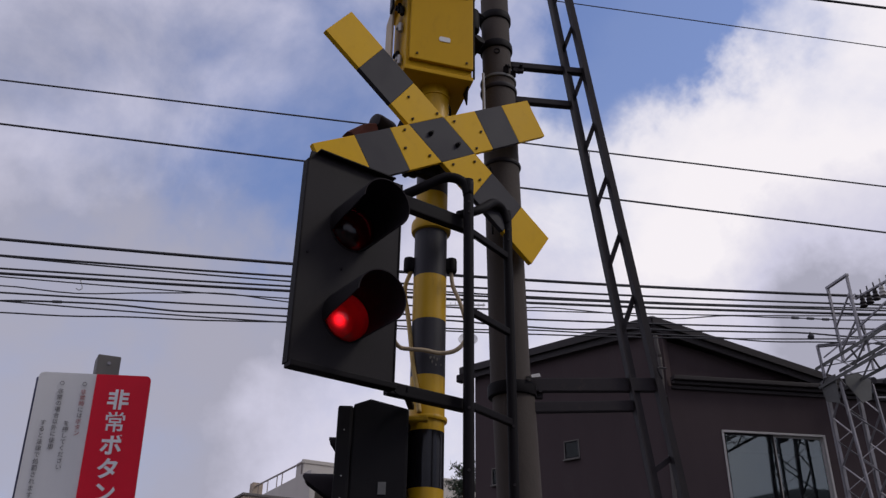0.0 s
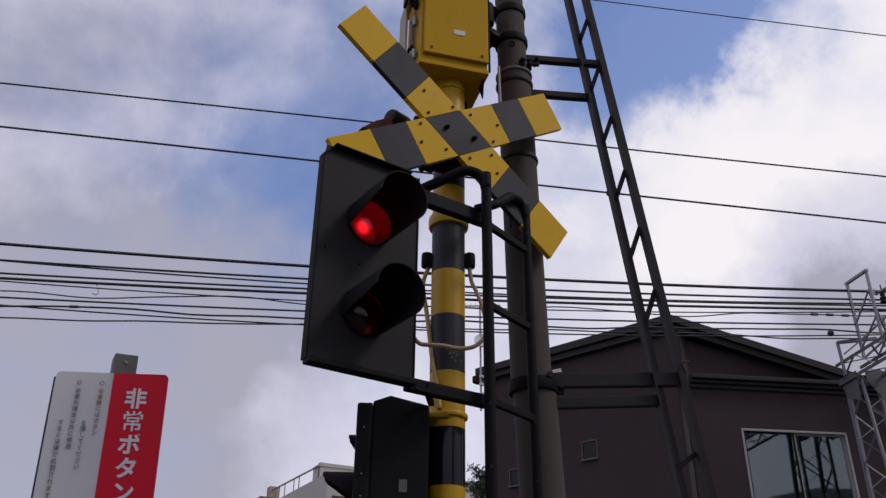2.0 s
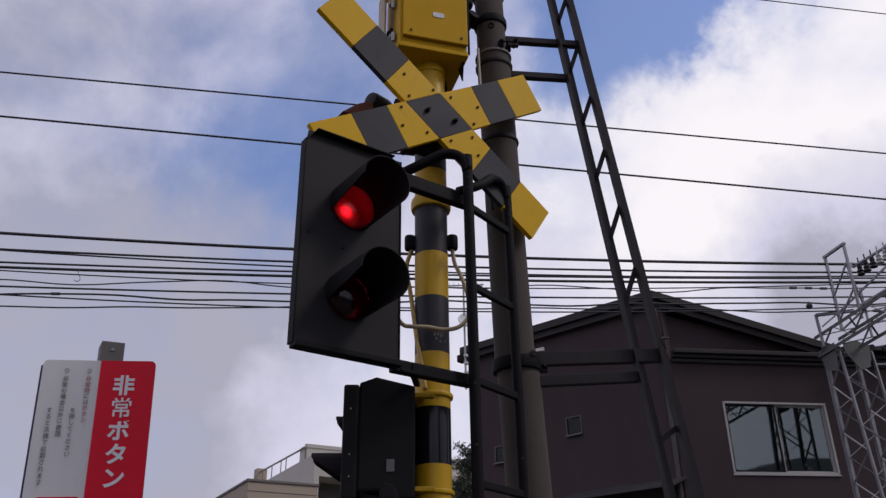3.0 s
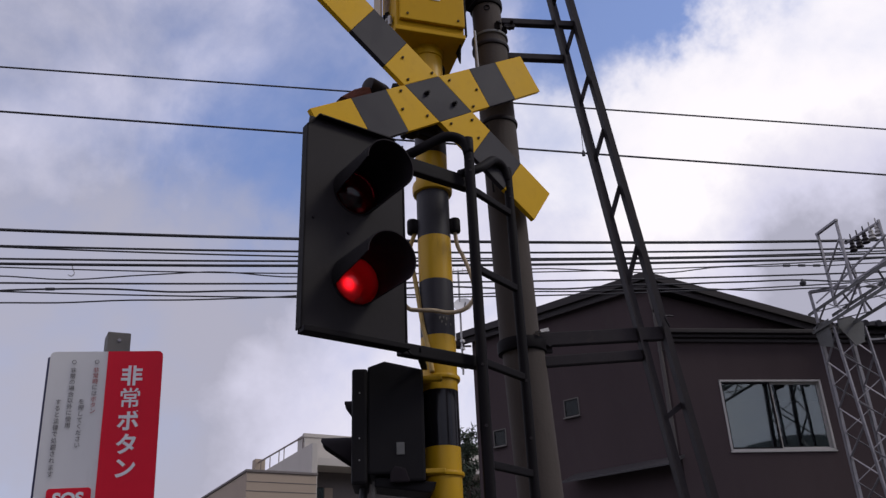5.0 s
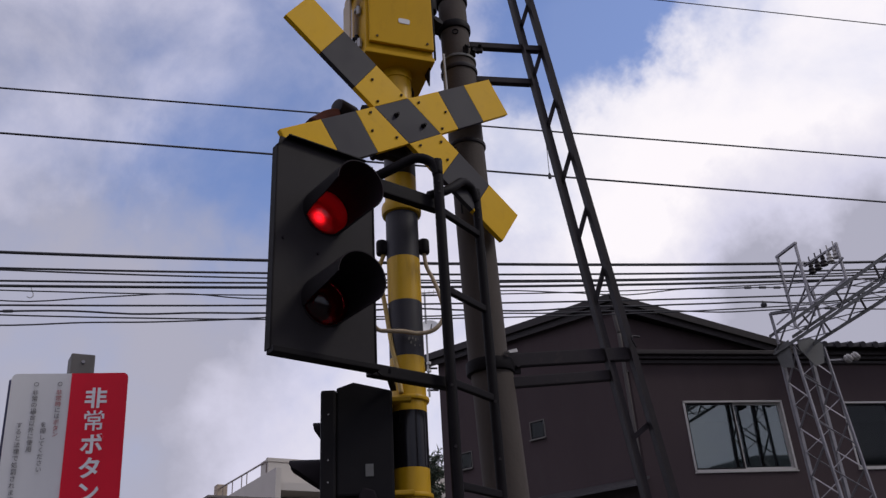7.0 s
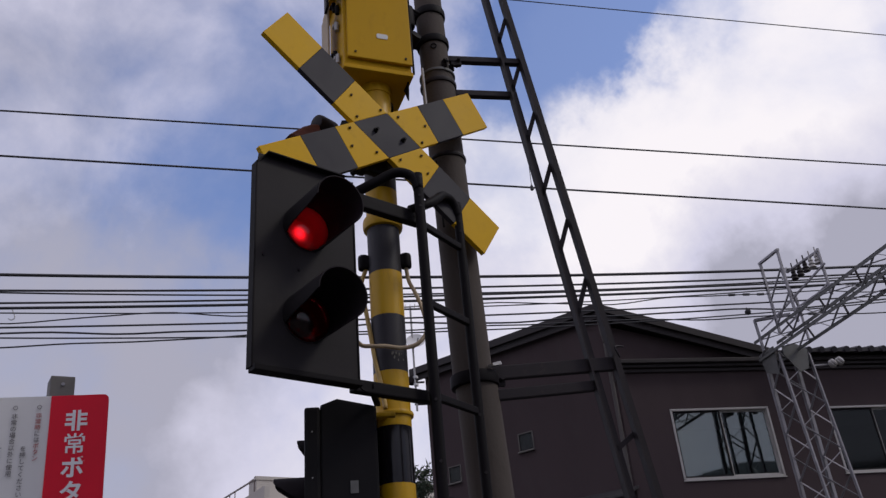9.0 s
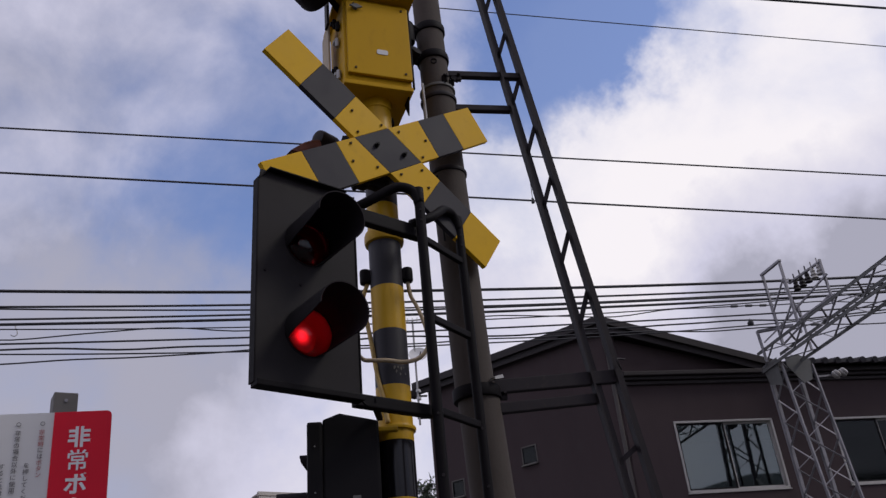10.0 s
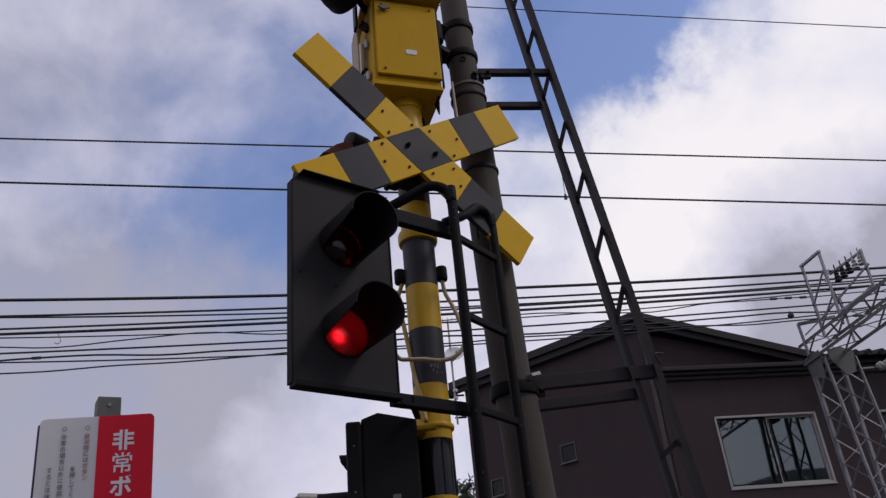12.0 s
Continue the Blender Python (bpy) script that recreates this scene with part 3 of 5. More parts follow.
    for i in range(26):
        part("roof_tile", cyl(0.055, 0.055, 0.5, Matrix.Translation((3.12 + i * 0.235, -0.08, 6.030)) @ pose(0, 0, 0, 90 + 13.6, 0, 0), 10), ROOF, low)
    for x0, x1, z0, z1 in wins:
        window_unit("window", h, x0, x1, z0, z1, shift(0, 0.045, 0), 2, blind=x0 > 3)
    for x0, x1, z0, z1 in sw:
        window_unit("window", h, x0, x1, z0, z1, side @ shift(0, 0.015, 0), 1)
    # small canopy low on the side wall
    b = bmesh.new()
    pr = [(0.0, 3.96), (0.0, 3.92), (-0.42, 3.77), (-0.42, 3.80)]
    lo = [b.verts.new((2.0, y, z)) for y, z in pr]
    hi = [b.verts.new((3.95, y, z)) for y, z in pr]
    b.faces.new(lo)
    b.faces.new(list(reversed(hi)))
    for i in range(4):
        j = (i + 1) % 4
        b.faces.new((lo[j], lo[i], hi[i], hi[j]))
    bmesh.ops.recalc_face_normals(b, faces=b.faces)
    part("canopy", b, CANOPY, h, "grey sheet canopy on the side wall", side)
    # rainwater pipe at the corner
    b = tube(spline([(-0.125, -0.04, 6.62), (-0.115, -0.04, 6.42), (-0.09, -0.03, 6.25), (-0.083, -0.02, 5.95), (-0.083, -0.016, 3.0), (-0.083, -0.016, 0.0)], 5), 0.033, 10)
    dp = part("downpipe", b, PIPE, h, "grey plastic rainwater pipe", smooth=True)
    for z in (5.6, 4.6, 3.6):
        part("pipe_clip", box(0.09, 0.06, 0.03, shift(-0.073, 0.0, z) @ pose(0, 0, 0, 0, 0, -49), 0.004), CANOPY, dp)
    return h


def antenna():
    t = thing("tv_antenna", "thin roof mast with a pale dish and a small comb antenna", "antenna", pose(6.877, 8.778, 0))
    part("mast", tube([(0, 0, 5.75), (0, 0, 7.72)], 0.018, 8), PALE_METAL, t)
    d = lathe([(0.0, 0.0), (0.09, 0.012), (0.17, 0.045), (0.175, 0.05), (0.165, 0.055), (0.085, 0.025), (0.0, 0.012)], 24, Matrix.Translation((0.03, -0.06, 7.0)) @ pose(0, 0, 0, 62, 0, -38))
    part("dish", d, DISH, t, "pale round satellite dish", smooth=True)
    part("dish_arm", tube([(0, 0, 6.9), (-0.05, -0.18, 6.88), (-0.10, -0.30, 6.98)], 0.012, 6), PALE_METAL, t)
    part("boom", bar((-0.30, 0.2, 7.70), (0.30, -0.22, 7.72), 0.02, 0.02), PALE_METAL, t)
    for i in range(9):
        f = -0.95 + i * 0.235
        c = Vector((0.30 * f, -0.21 * f, 7.725))
        part("element", bar(c + Vector((-0.05, -0.075, 0)), c + Vector((0.05, 0.075, 0)), 0.008, 0.008), PALE_METAL, t)
    for z in (6.36, 6.22, 6.05):
        part("mast_clip", box(0.07, 0.06, 0.05, Matrix.Translation((0.01, -0.01, z)) @ pose(0, 0, 0, 0, 0, 20), 0.008), DISH, t, "small pale clip")
    part("bracket", box(0.2, 0.03, 0.03, Matrix.Translation((0.12, 0.05, 6.3)) @ pose(0, 0, 0, 0, 0, -30), 0.004), MAST_STEEL, t)
    part("bracket", box(0.2, 0.03, 0.03, Matrix.Translation((0.12, 0.05, 5.9)) @ pose(0, 0, 0, 0, 0, -30), 0.004), MAST_STEEL, t)


# ---------------------------------------------------------------- apartment block, far off
def apartment():
    t = thing("apartment_building", "pale rendered apartment block with a roof railing, far behind", "building", pose(13.88, 27.86, 0, 0, 0, -7))
    # stepped-back upper storey, long fin wall, balconies between
    part("wall", box(9.0, 0.9, 9.72, shift(4.62, 2.05, 4.86), 0.02), APT, t, "pale rendered upper block")
    part("rear_wall", box(5.0, 8.0, 9.6, shift(6.6, 6.5, 4.8), 0.02), APT, t)
    part("parapet", box(9.1, 0.2, 0.16, shift(4.62, 1.66, 9.66), 0.02), APT, t)
    part("fin_wall", box(0.24, 7.6, 9.0, shift(0.0, 3.8, 4.5), 0.02), APT, t, "pale rendered fin wall")
    part("end_wall", box(0.5, 0.5, 9.9, shift(0.2, 8.3, 4.95), 0.02), APT_SIDE, t)
    part("balcony_soffit", box(9.0, 1.5, 0.32, shift(4.6, 0.85, 8.30), 0.01), APT, t)
    # recess wall: the shade under the slab is put into its colour
    part("balcony_recess", box(9.0, 0.1, 2.6, shift(4.6, 1.5, 6.85)), APT_DARK, t, "balcony wall with its shade put into the colour")
    for x in (0.75, 1.15):
        part("door_leaf", box(0.36, 0.06, 2.0, shift(x, 1.42, 6.5), 0.01), GLASS if x < 1 else APT_SIDE, t)
    part("balcony_front", box(9.0, 0.14, 1.1, shift(4.6, 0.12, 5.9), 0.01), APT, t)
    part("balcony_slab", box(9.0, 1.5, 0.2, shift(4.6, 0.85, 5.3), 0.01), APT, t)
    rail = part("railing", bar((0.1, 1.65, 9.62), (0.1, 8.1, 9.72), 0.05, 0.06), RAIL_MET, t, "brown metal roof railing")
    for y in (1.75, 4.2, 4.9, 6.2, 7.6):
        part("baluster", bar((0.1, y, 9.0), (0.1, y, 9.66), 0.035, 0.035), RAIL_MET, rail)
    part("annex", box(2.75, 9.0, 7.62, shift(-1.51, 3.9, 3.81), 0.02), APT_SIDE, t, "tan rendered lower block")
    for k in range(9):
        part("joint", box(2.76, 0.02, 0.025, shift(-1.51, -0.602, 7.25 - 0.34 * k)), APT_DARK, t, "shadow joint between wall courses")
    part("annex_coping", box(2.85, 9.1, 0.1, shift(-1.51, 3.9, 7.64), 0.02), APT_DARK, t)


# ---------------------------------------------------------------- pine behind the house
def pine():
    t = thing("pine_tree", "dark pine tree standing behind the grey house", "tree", pose(11.92, 15.30, 0))
    rnd = random.Random(5)
    tr = bmesh.new()
    trunk = spline([(0, 0, 0), (0.1, 0.05, 2), (0.0, 0.1, 4), (0.05, 0.06, 6.55)], 5)
    for i, (p, q) in enumerate(zip(trunk, trunk[1:])):
        w = 0.15 * (1 - 0.88 * i / len(trunk))
        tube([p, q], w, 9, tr)
    limbs = []
    for i in range(40):
        z = 2.6 + i * 0.098
        a = i * 2.4 + rnd.uniform(-0.4, 0.4)
        ln = (6.9 - z) * 0.26 + rnd.uniform(0.05, 0.3)
        base = Vector((0.03, 0.08, z))
        tip = Vector((math.cos(a) * ln, math.sin(a) * ln, z + rnd.uniform(-0.05, 0.35)))
        limbs.append((base, tip))
        tube([base, (base + tip) / 2 + Vector((0, 0, 0.06)), tip], 0.018, 6, tr)
    part("trunk", tr, BARK, t)
    b = bmesh.new()
    for p, q in limbs:
        for j in range(170):
            f = rnd.uniform(0.1, 1.06)
            c = p.lerp(q, f) + Vector((rnd.gauss(0, 0.10), rnd.gauss(0, 0.10), rnd.gauss(0.03, 0.08)))
            d = Vector((rnd.gauss(0, 1), rnd.gauss(0, 1), rnd.gauss(0.6, 0.8))).normalized() * rnd.uniform(0.08, 0.17)
            s = d.cross(Vector((rnd.gauss(0, 1), rnd.gauss(0, 1), rnd.gauss(0, 1)))).normalized() * 0.02
            b.faces.new([b.verts.new(v) for v in (c - s, c + s, c + d)])
    part("crown", b, LEAF, t, "ragged dark needle crown")


# ---------------------------------------------------------------- railway gantry
def gantry():
    t = thing("railway_gantry", "galvanised lattice steel tower carrying a truss beam over the tracks", "gantry", pose(10.58, 3.66, 0, 0, 0, TRACK))
    zt = 5.62

    def leg(i, z):
        """Rear legs upright, front legs raked out towards the track."""
        x = (-0.50, 0.01)[i % 2]
        if i < 2:
            return Vector((x, 0.22, z))
        return Vector((x + 0.02, -0.10 - (zt - z) * 0.09, z))

    order = [0, 1, 3, 2]
    for i in range(4):
        b = bmesh.new()
        angle_bar(leg(i, 0), leg(i, zt), 0.055, 0.010, b, (0, 1, 0), -1 if i < 2 else 1)
        part("leg", b, GALV, t, "galvanised angle leg")
    n = 15
    for a, c in zip(order, order[1:] + order[:1]):
        for k in range(n):
            z0, z1 = 0.2 + (zt - 0.3) * k / n, 0.2 + (zt - 0.3) * (k + 1) / n
            i, j = (a, c) if k % 2 else (c, a)
            part("lacing_bar", bar(leg(i, z0), leg(j, z1), 0.032, 0.008), GALV, t)
    # gusset plates at the head
    part("gusset", prism([(-0.10, 5.30), (0.22, 5.42), (0.30, 5.74), (-0.12, 5.74)], 0.012, Matrix.Translation((-0.545, 0.0, 0)) @ pose(0, 0, 0, 0, 0, 90)), GALV_DULL, t, "flat galvanised gusset plate")
    part("gusset", prism([(-0.44, 5.58), (-0.24, 5.30), (-0.08, 5.36), (-0.02, 5.66), (-0.20, 5.76), (-0.44, 5.72)], 0.012, shift(0, -0.17, 0)), GALV_DULL, t, "flat galvanised gusset plate")
    # truss beam over the tracks, square to the line
    L, zb, zh = 11.0, 5.68, 5.97
    ch = [(-0.56, zb), (-0.16, zb), (-0.16, zh), (-0.56, zh)]
    for x, z in ch:
        b = bmesh.new()
        angle_bar((x, 0.3, z), (x, -L, z), 0.050, 0.009, b, (0, 0, 1), 1 if z < 6 else -1)
        part("chord", b, GALV_DULL, t)
    m = 26
    for i in range(4):
        (x0, z0), (x1, z1) = ch[i], ch[(i + 1) % 4]
        for k in range(m):
            y0, y1 = 0.25 - (L + 0.2) * k / m, 0.25 - (L + 0.2) * (k + 1) / m
            p, q = ((x0, y0, z0), (x1, y1, z1)) if k % 2 else ((x1, y0, z1), (x0, y1, z0))
            part("beam_lacing", bar(p, q, 0.030, 0.008), GALV, t)
    # head frame: two arms along the beam, on posts
    posts = [
        ((-0.285, 0.0, 6.0), (-0.285, 0.0, 7.25), 0.055),
        ((-0.25, -0.47, 6.0), (-0.25, -0.47, 7.25), 0.05),
        ((-0.285, 0.03, 7.23), (-0.25, -0.5, 7.23), 0.06),
        ((0.29, -0.7, 6.35), (0.29, -0.7, 7.14), 0.05),
        ((0.2, 0.06, 7.1), (0.29, -0.72, 7.1), 0.05),
        ((0.2, 0.02, 5.9), (0.2, 0.02, 6.7), 0.04),
    ]
    braces = [
        ((-0.27, 0.0, 6.28), (0.3, -0.76, 6.86), 0.04),
        ((-0.27, -0.45, 6.9), (0.2, 0.0, 6.3), 0.035),
        ((-0.25, -0.47, 6.2), (0.3, -0.78, 6.5), 0.04),
        ((-0.56, 0.05, 6.06), (-0.27, 0.0, 6.28), 0.04),
        ((-0.6, 0.1, 6.26), (-0.05, -0.05, 6.3), 0.07),
        ((-0.58, 0.1, 5.75), (-0.6, 0.1, 6.27), 0.05),
        ((-0.25, -0.46, 6.95), (-0.285, 0.0, 6.55), 0.03),
        ((-0.25, -0.47, 6.5), (-0.285, 0.0, 6.15), 0.03),
        ((0.2, 0.05, 7.18), (-0.25, -0.4, 6.75), 0.03),
        ((-0.16, 0.2, 6.06), (0.3, -0.7, 6.55), 0.035),
    ]
    for p, q, w in posts + braces:
        part("frame_bar", bar(p, q, w * 0.8, w * 0.6), GALV, t)
    for i in range(5):
        c = Vector((0.215, -0.08, 7.10)).lerp(Vector((0.285, -0.64, 7.10)), i / 4)
        ins = lathe([(0.0, 0.10), (0.010, 0.10), (0.012, 0.02), (0.028, -0.02), (0.040, -0.07), (0.030, -0.085), (0.052, -0.13), (0.040, -0.15), (0.060, -0.19), (0.03, -0.20), (0.0, -0.20)], 14, Matrix.Translation(c))
        part("insulator", ins, PORCELAIN if i > 2 else MAST_STEEL, t, "bell-shaped porcelain insulator", smooth=True)
    for dx, dz in ((0.02, 0.0), (0.15, 0.035)):
        ins = lathe([(0.0, 0.0), (0.040, 0.004), (0.066, 0.028), (0.072, 0.055), (0.060, 0.070), (0.064, 0.085), (0.052, 0.108), (0.0, 0.118)], 16, Matrix.Translation((0.30 + dx, -0.12, 5.40 + dz)) @ pose(0, 0, 0, 60, 0, 35))
        part("insulator", ins, PORCELAIN, t, "round porcelain insulator on a short stub", smooth=True)
    part("stub", bar((0.04, -0.1, 5.42), (0.42, -0.1, 5.44), 0.025, 0.025), GALV, t)


# ---------------------------------------------------------------- overhead wires
def wires():
    """Each wire: two points that it passes, radius, sag and waviness."""
    rows = [
        ((5.720, 0.010, 7.590), (6.500, -0.388, 7.601), 0.013, 0.0, 0.0, 3.0, 3.0),
        ((2.725, 1.535, 7.110), (5.222, 0.262, 7.065), 0.0050, 0.0, 0.0, 2.2, 1.0),
        ((-1.562, 3.720, 5.589), (4.858, 0.448, 5.453), 0.0068, 0.0, 0.0, 0.6, 0.6),
        ((-1.477, 3.676, 5.196), (4.754, 0.502, 4.992), 0.0078, 0.0, 0.0, 0.6, 0.6),
    ]
    # the bundle at eaves height: height at either end, radius, sag, waviness, run past the end
    bundle = [
        (6.897, 7.099, 0.0221, 0.095, 0.000, 0.5),
        (6.649, 6.952, 0.0156, 0.081, 0.000, 0.5),
        (6.643, 6.879, 0.0117, 0.135, 0.000, 0.5),
        (6.454, 6.849, 0.0143, 0.068, 0.000, 0.5),
        (6.381, 6.778, 0.0195, 0.068, 0.000, 0.5),
        (6.339, 6.730, 0.0091, 0.149, 0.000, 0.5),
        (6.192, 6.663, 0.0091, 0.041, 0.030, 0.3),
        (6.103, 6.520, 0.0130, 0.068, 0.000, 0.5),
        (5.997, 6.420, 0.0130, 0.068, 0.019, 0.3),
        (5.991, 6.339, 0.0104, 0.149, 0.000, 0.5),
        (5.798, 6.286, 0.0104, -0.027, 0.014, 0.2),
    ]
    for za, zb, r, sag, wave, after in bundle:
        p = (-0.855 + (6.897 - za) * 0.2157, 9.489 - (6.897 - za) * 0.111, za)
        q = (10.232 - (7.099 - zb) * 0.2017, 3.841 + (7.099 - zb) * 0.1009, zb)
        rows.append((p, q, r, sag, wave, 0.6, after))
    for i, (p, q, r, sag, wave, before, after) in enumerate(rows):
        p, q = Vector(p), Vector(q)
        d = q - p
        pts = []
        n = 90
        for k in range(n + 1):
            f = -before + (1 + before + after) * k / n
            z = -sag * (1 - (2 * f - 1) ** 2) + wave * (math.sin(f * 17 + i) + 0.8 * math.sin(f * 29 + 2 * i) + 0.3 * math.sin(f * 53))
            pts.append(p + d * f + Vector((0, 0, z)))
        w = part("overhead_wire", tube(pts, r, 6), WIRE, smooth=True)
        for at in {10: (0.958, 0.974, 0.998), 12: (0.084,), 14: (1.075,)}.get(i, ()):
            k = round((at + before) / (1 + before + after) * n)
            d_ = (pts[k + 1] - pts[k]).normalized()
            part("wire_clamp", bar(pts[k] - d_ * 0.06, pts[k] + d_ * 0.06, 0.032, 0.036, None, (0, 0, 1), 0.008), WIRE, w)
        if i == 12:
            k = round((0.977 + before) / (1 + before + after) * n)
            part("wire_weight", lathe([(0, 0.0), (0.03, 0.004), (0.048, 0.03), (0.048, 0.06), (0.025, 0.085), (0.008, 0.09), (0.008, 0.12), (0, 0.12)], 12, Matrix.Translation(pts[k] - Vector((0, 0, 0.10)))), WIRE, w, smooth=True)
        if i == 8:
            k = round((0.09 + before) / (1 + before + after) * n)
            c = pts[k]
            part("loose_tail", tube(spline([c, c + Vector((0.02, -0.01, -0.05)), c + Vector((0.05, -0.02, -0.13)), c + Vector((0.02, -0.01, -0.17)), c + Vector((-0.02, 0.01, -0.15))], 5), 0.006, 6), PALE_METAL, w, "pale loose wire end", smooth=True)
        tagged(w, "dark cable strung along the railway" if r > 0.0138 or i == 0 else "thin dark wire strung along the railway", "wire", "wires along the line")
    s = thing("wire_spacer", "small dark clamp hanging between two overhead wires", "clamp")
    part("cord", tube([(2.663, 1.567, 5.500), (2.654, 1.571, 5.085)], 0.0028, 6), WIRE, s)
    part("weight", lathe([(0, 0), (0.014, 0.005), (0.014, 0.032), (0.006, 0.055), (0, 0.06)], 10, shift(2.654, 1.571, 5.033)), WIRE, s)


# ---------------------------------------------------------------- grey pole with its lattice stay
GX, GY = 0.368, -0.008
AX, AY = math.cos(radians(-29)), math.sin(radians(-29))


def grey_pole():
    t = thing("utility_pole", "weathered grey round pole with steel bands behind the crossing signal", "pole", pose(GX + 0.088, GY, 0, 0, -1.26, 0))
    part("shaft", cyl(0.079, 0.077, 1.49, shift(0, 0, 3.345), 36), GREY_POLE, t, smooth=True)
    part("lower_shaft", cyl(0.086, 0.083, 2.62, Matrix.Translation((0.012, 0, 2.60)) @ pose(0, 0, 0, 0, -1.3, 0) @ shift(0, 0, -1.30), 36), GREY_POLE, t, "wider lower pole section", smooth=True)
    part("upper_shaft", cyl(0.068, 0.062, 3.2, shift(-0.004, 0, 5.65), 36), GREY_POLE, t, "narrower upper pole section", smooth=True)
    for z, hgt, r in ((4.46, 0.045, 0.077), (4.28, 0.042, 0.078), (3.62, 0.022, 0.086), (4.03, 0.025, 0.086)):
        bm = cyl(r, r, hgt, shift(-0.004 if z > 4.1 else 0, 0, z), 32, bevel=0.010)
        part("band", bm, BLACK_STEEL if z > 4.1 else MAST_STEEL, t, "dark steel band", smooth=True)
    part("band", cyl(0.085, 0.084, 0.015, shift(0, 0, 4.085), 32, bevel=0.004), GALV_DULL, t, "bright zinc band", smooth=True)
    part("band", cyl(0.096, 0.096, 0.05, shift(0.006, 0, 2.60), 32, bevel=0.008), BLACK_STEEL, t, "dark steel band", smooth=True)
    for z in (4.19, 2.60):
        b = bmesh.new()
        box(0.05, 0.02, 0.05, Matrix.Translation((0.10 * AX, 0.10 * AY, z)) @ pose(0, 0, 0, 0, 0, -29), 0.003, b)
        cyl(0.008, 0.008, 0.07, Matrix.Translation((0.11 * AX, 0.11 * AY, z)) @ pose(0, 0, 0, 90, 0, -29), 8, b)
        part("band_lug", b, MAST_STEEL, t)
    hole = lathe([(0.0, 0.0), (0.010, 0.0), (0.011, 0.006), (0.015, 0.006), (0.015, -0.006), (0.0, -0.006)], 16, Matrix.Translation((-0.045, -0.052, 4.225)) @ pose(0, 0, 0, 90, 0, -40))
    part("socket", hole, BLACK_STEEL, t, "small round socket in the pole")
    for x, y in ((-0.015, -0.079), (0.033, -0.070)):
        fin = bmesh.new()
        box(0.007, 0.03, 0.05, Matrix.Translation((x, y, 4.115)) @ pose(0, 0, 0, 0, 8, 20), 0.002, fin)
        cyl(0.006, 0.006, 0.026, Matrix.Translation((x, y - 0.012, 4.125)) @ pose(0, 0, 0, 0, 90, 0), 8, fin)
        part("band_fin", fin, BLACK_STEEL, t, "upright dark clamp fin")
    part("conduit", tube([(-0.144, -0.066, 4.04), (-0.144, -0.066, 3.80)], 0.006, 8), PALE_METAL, t, "pale thin conduit")
    part("rod", tube([(-0.108, -0.05, 3.56), (-0.106, -0.05, 3.24)], 0.005, 8), BLACK_STEEL, t, "thin dark rod beside the shaft")
    part("angle_clip", prism([(0.03, 2.62), (0.075, 2.635), (0.08, 2.622), (0.035, 2.61)], 0.03, shift(-0.025, -0.115, 0.02)), PALE_METAL, t, "bent zinc plate")


def stay_point(s, z):
    return Vector((GX + AX * s, GY + AY * s, z))


def lattice_stay():
    t = thing("lattice_stay", "narrow dark steel lattice leaning beside the grey pole", "lattice mast")
    up = (-AY, AX, 0)

    def left(z):
        return stay_point(0.558 + (2.288 - z) * 0.1176, z)

    def right(z):
        return stay_point(0.666 + (2.288 - z) * 0.125, z)

    for fn in (left, right):
        b = bmesh.new()
        angle_bar(fn(0.0), fn(6.4), 0.042, 0.008, b, up)
        part("rail", b, MAST_STEEL, t, "dark steel angle rail")
    for z, rise in [(4.025 + 0.29 * k, 0.20) for k in range(-4, 8)] + [(2.305 - 0.42 * k, 0.07) for k in range(5)]:
        part("lacing_bar", bar(left(z), right(z + rise), 0.020, 0.008, None, up), MAST_STEEL, t)
    # arms back to the pole
    for z, s0, fn, w in ((4.203, 0.06, right, 0.032), (4.0, 0.07, left, 0.032), (2.635, 0.08, right, 0.055), (2.545, 0.08, left, 0.042)):
        e = fn(z + (0.018 if z < 3 else 0))
        part("arm", bar(stay_point(s0, z - (0.012 if z < 3 else 0)), e, 0.03, w, None, (0, 0, 1), 0.004), MAST_STEEL, t, "flat dark steel arm")
    part("clip", tube(spline([right(2.66) + Vector((-0.03, -0.05, 0.0)), right(2.66) + Vector((-0.05, -0.05, 0.04)), right(2.66) + Vector((0.0, -0.05, 0.05))], 5), 0.004, 6), MAST_STEEL, t)


# ---------------------------------------------------------------- crossing signal post
PX, PY, PR = 0.014, 0.007, 0.064


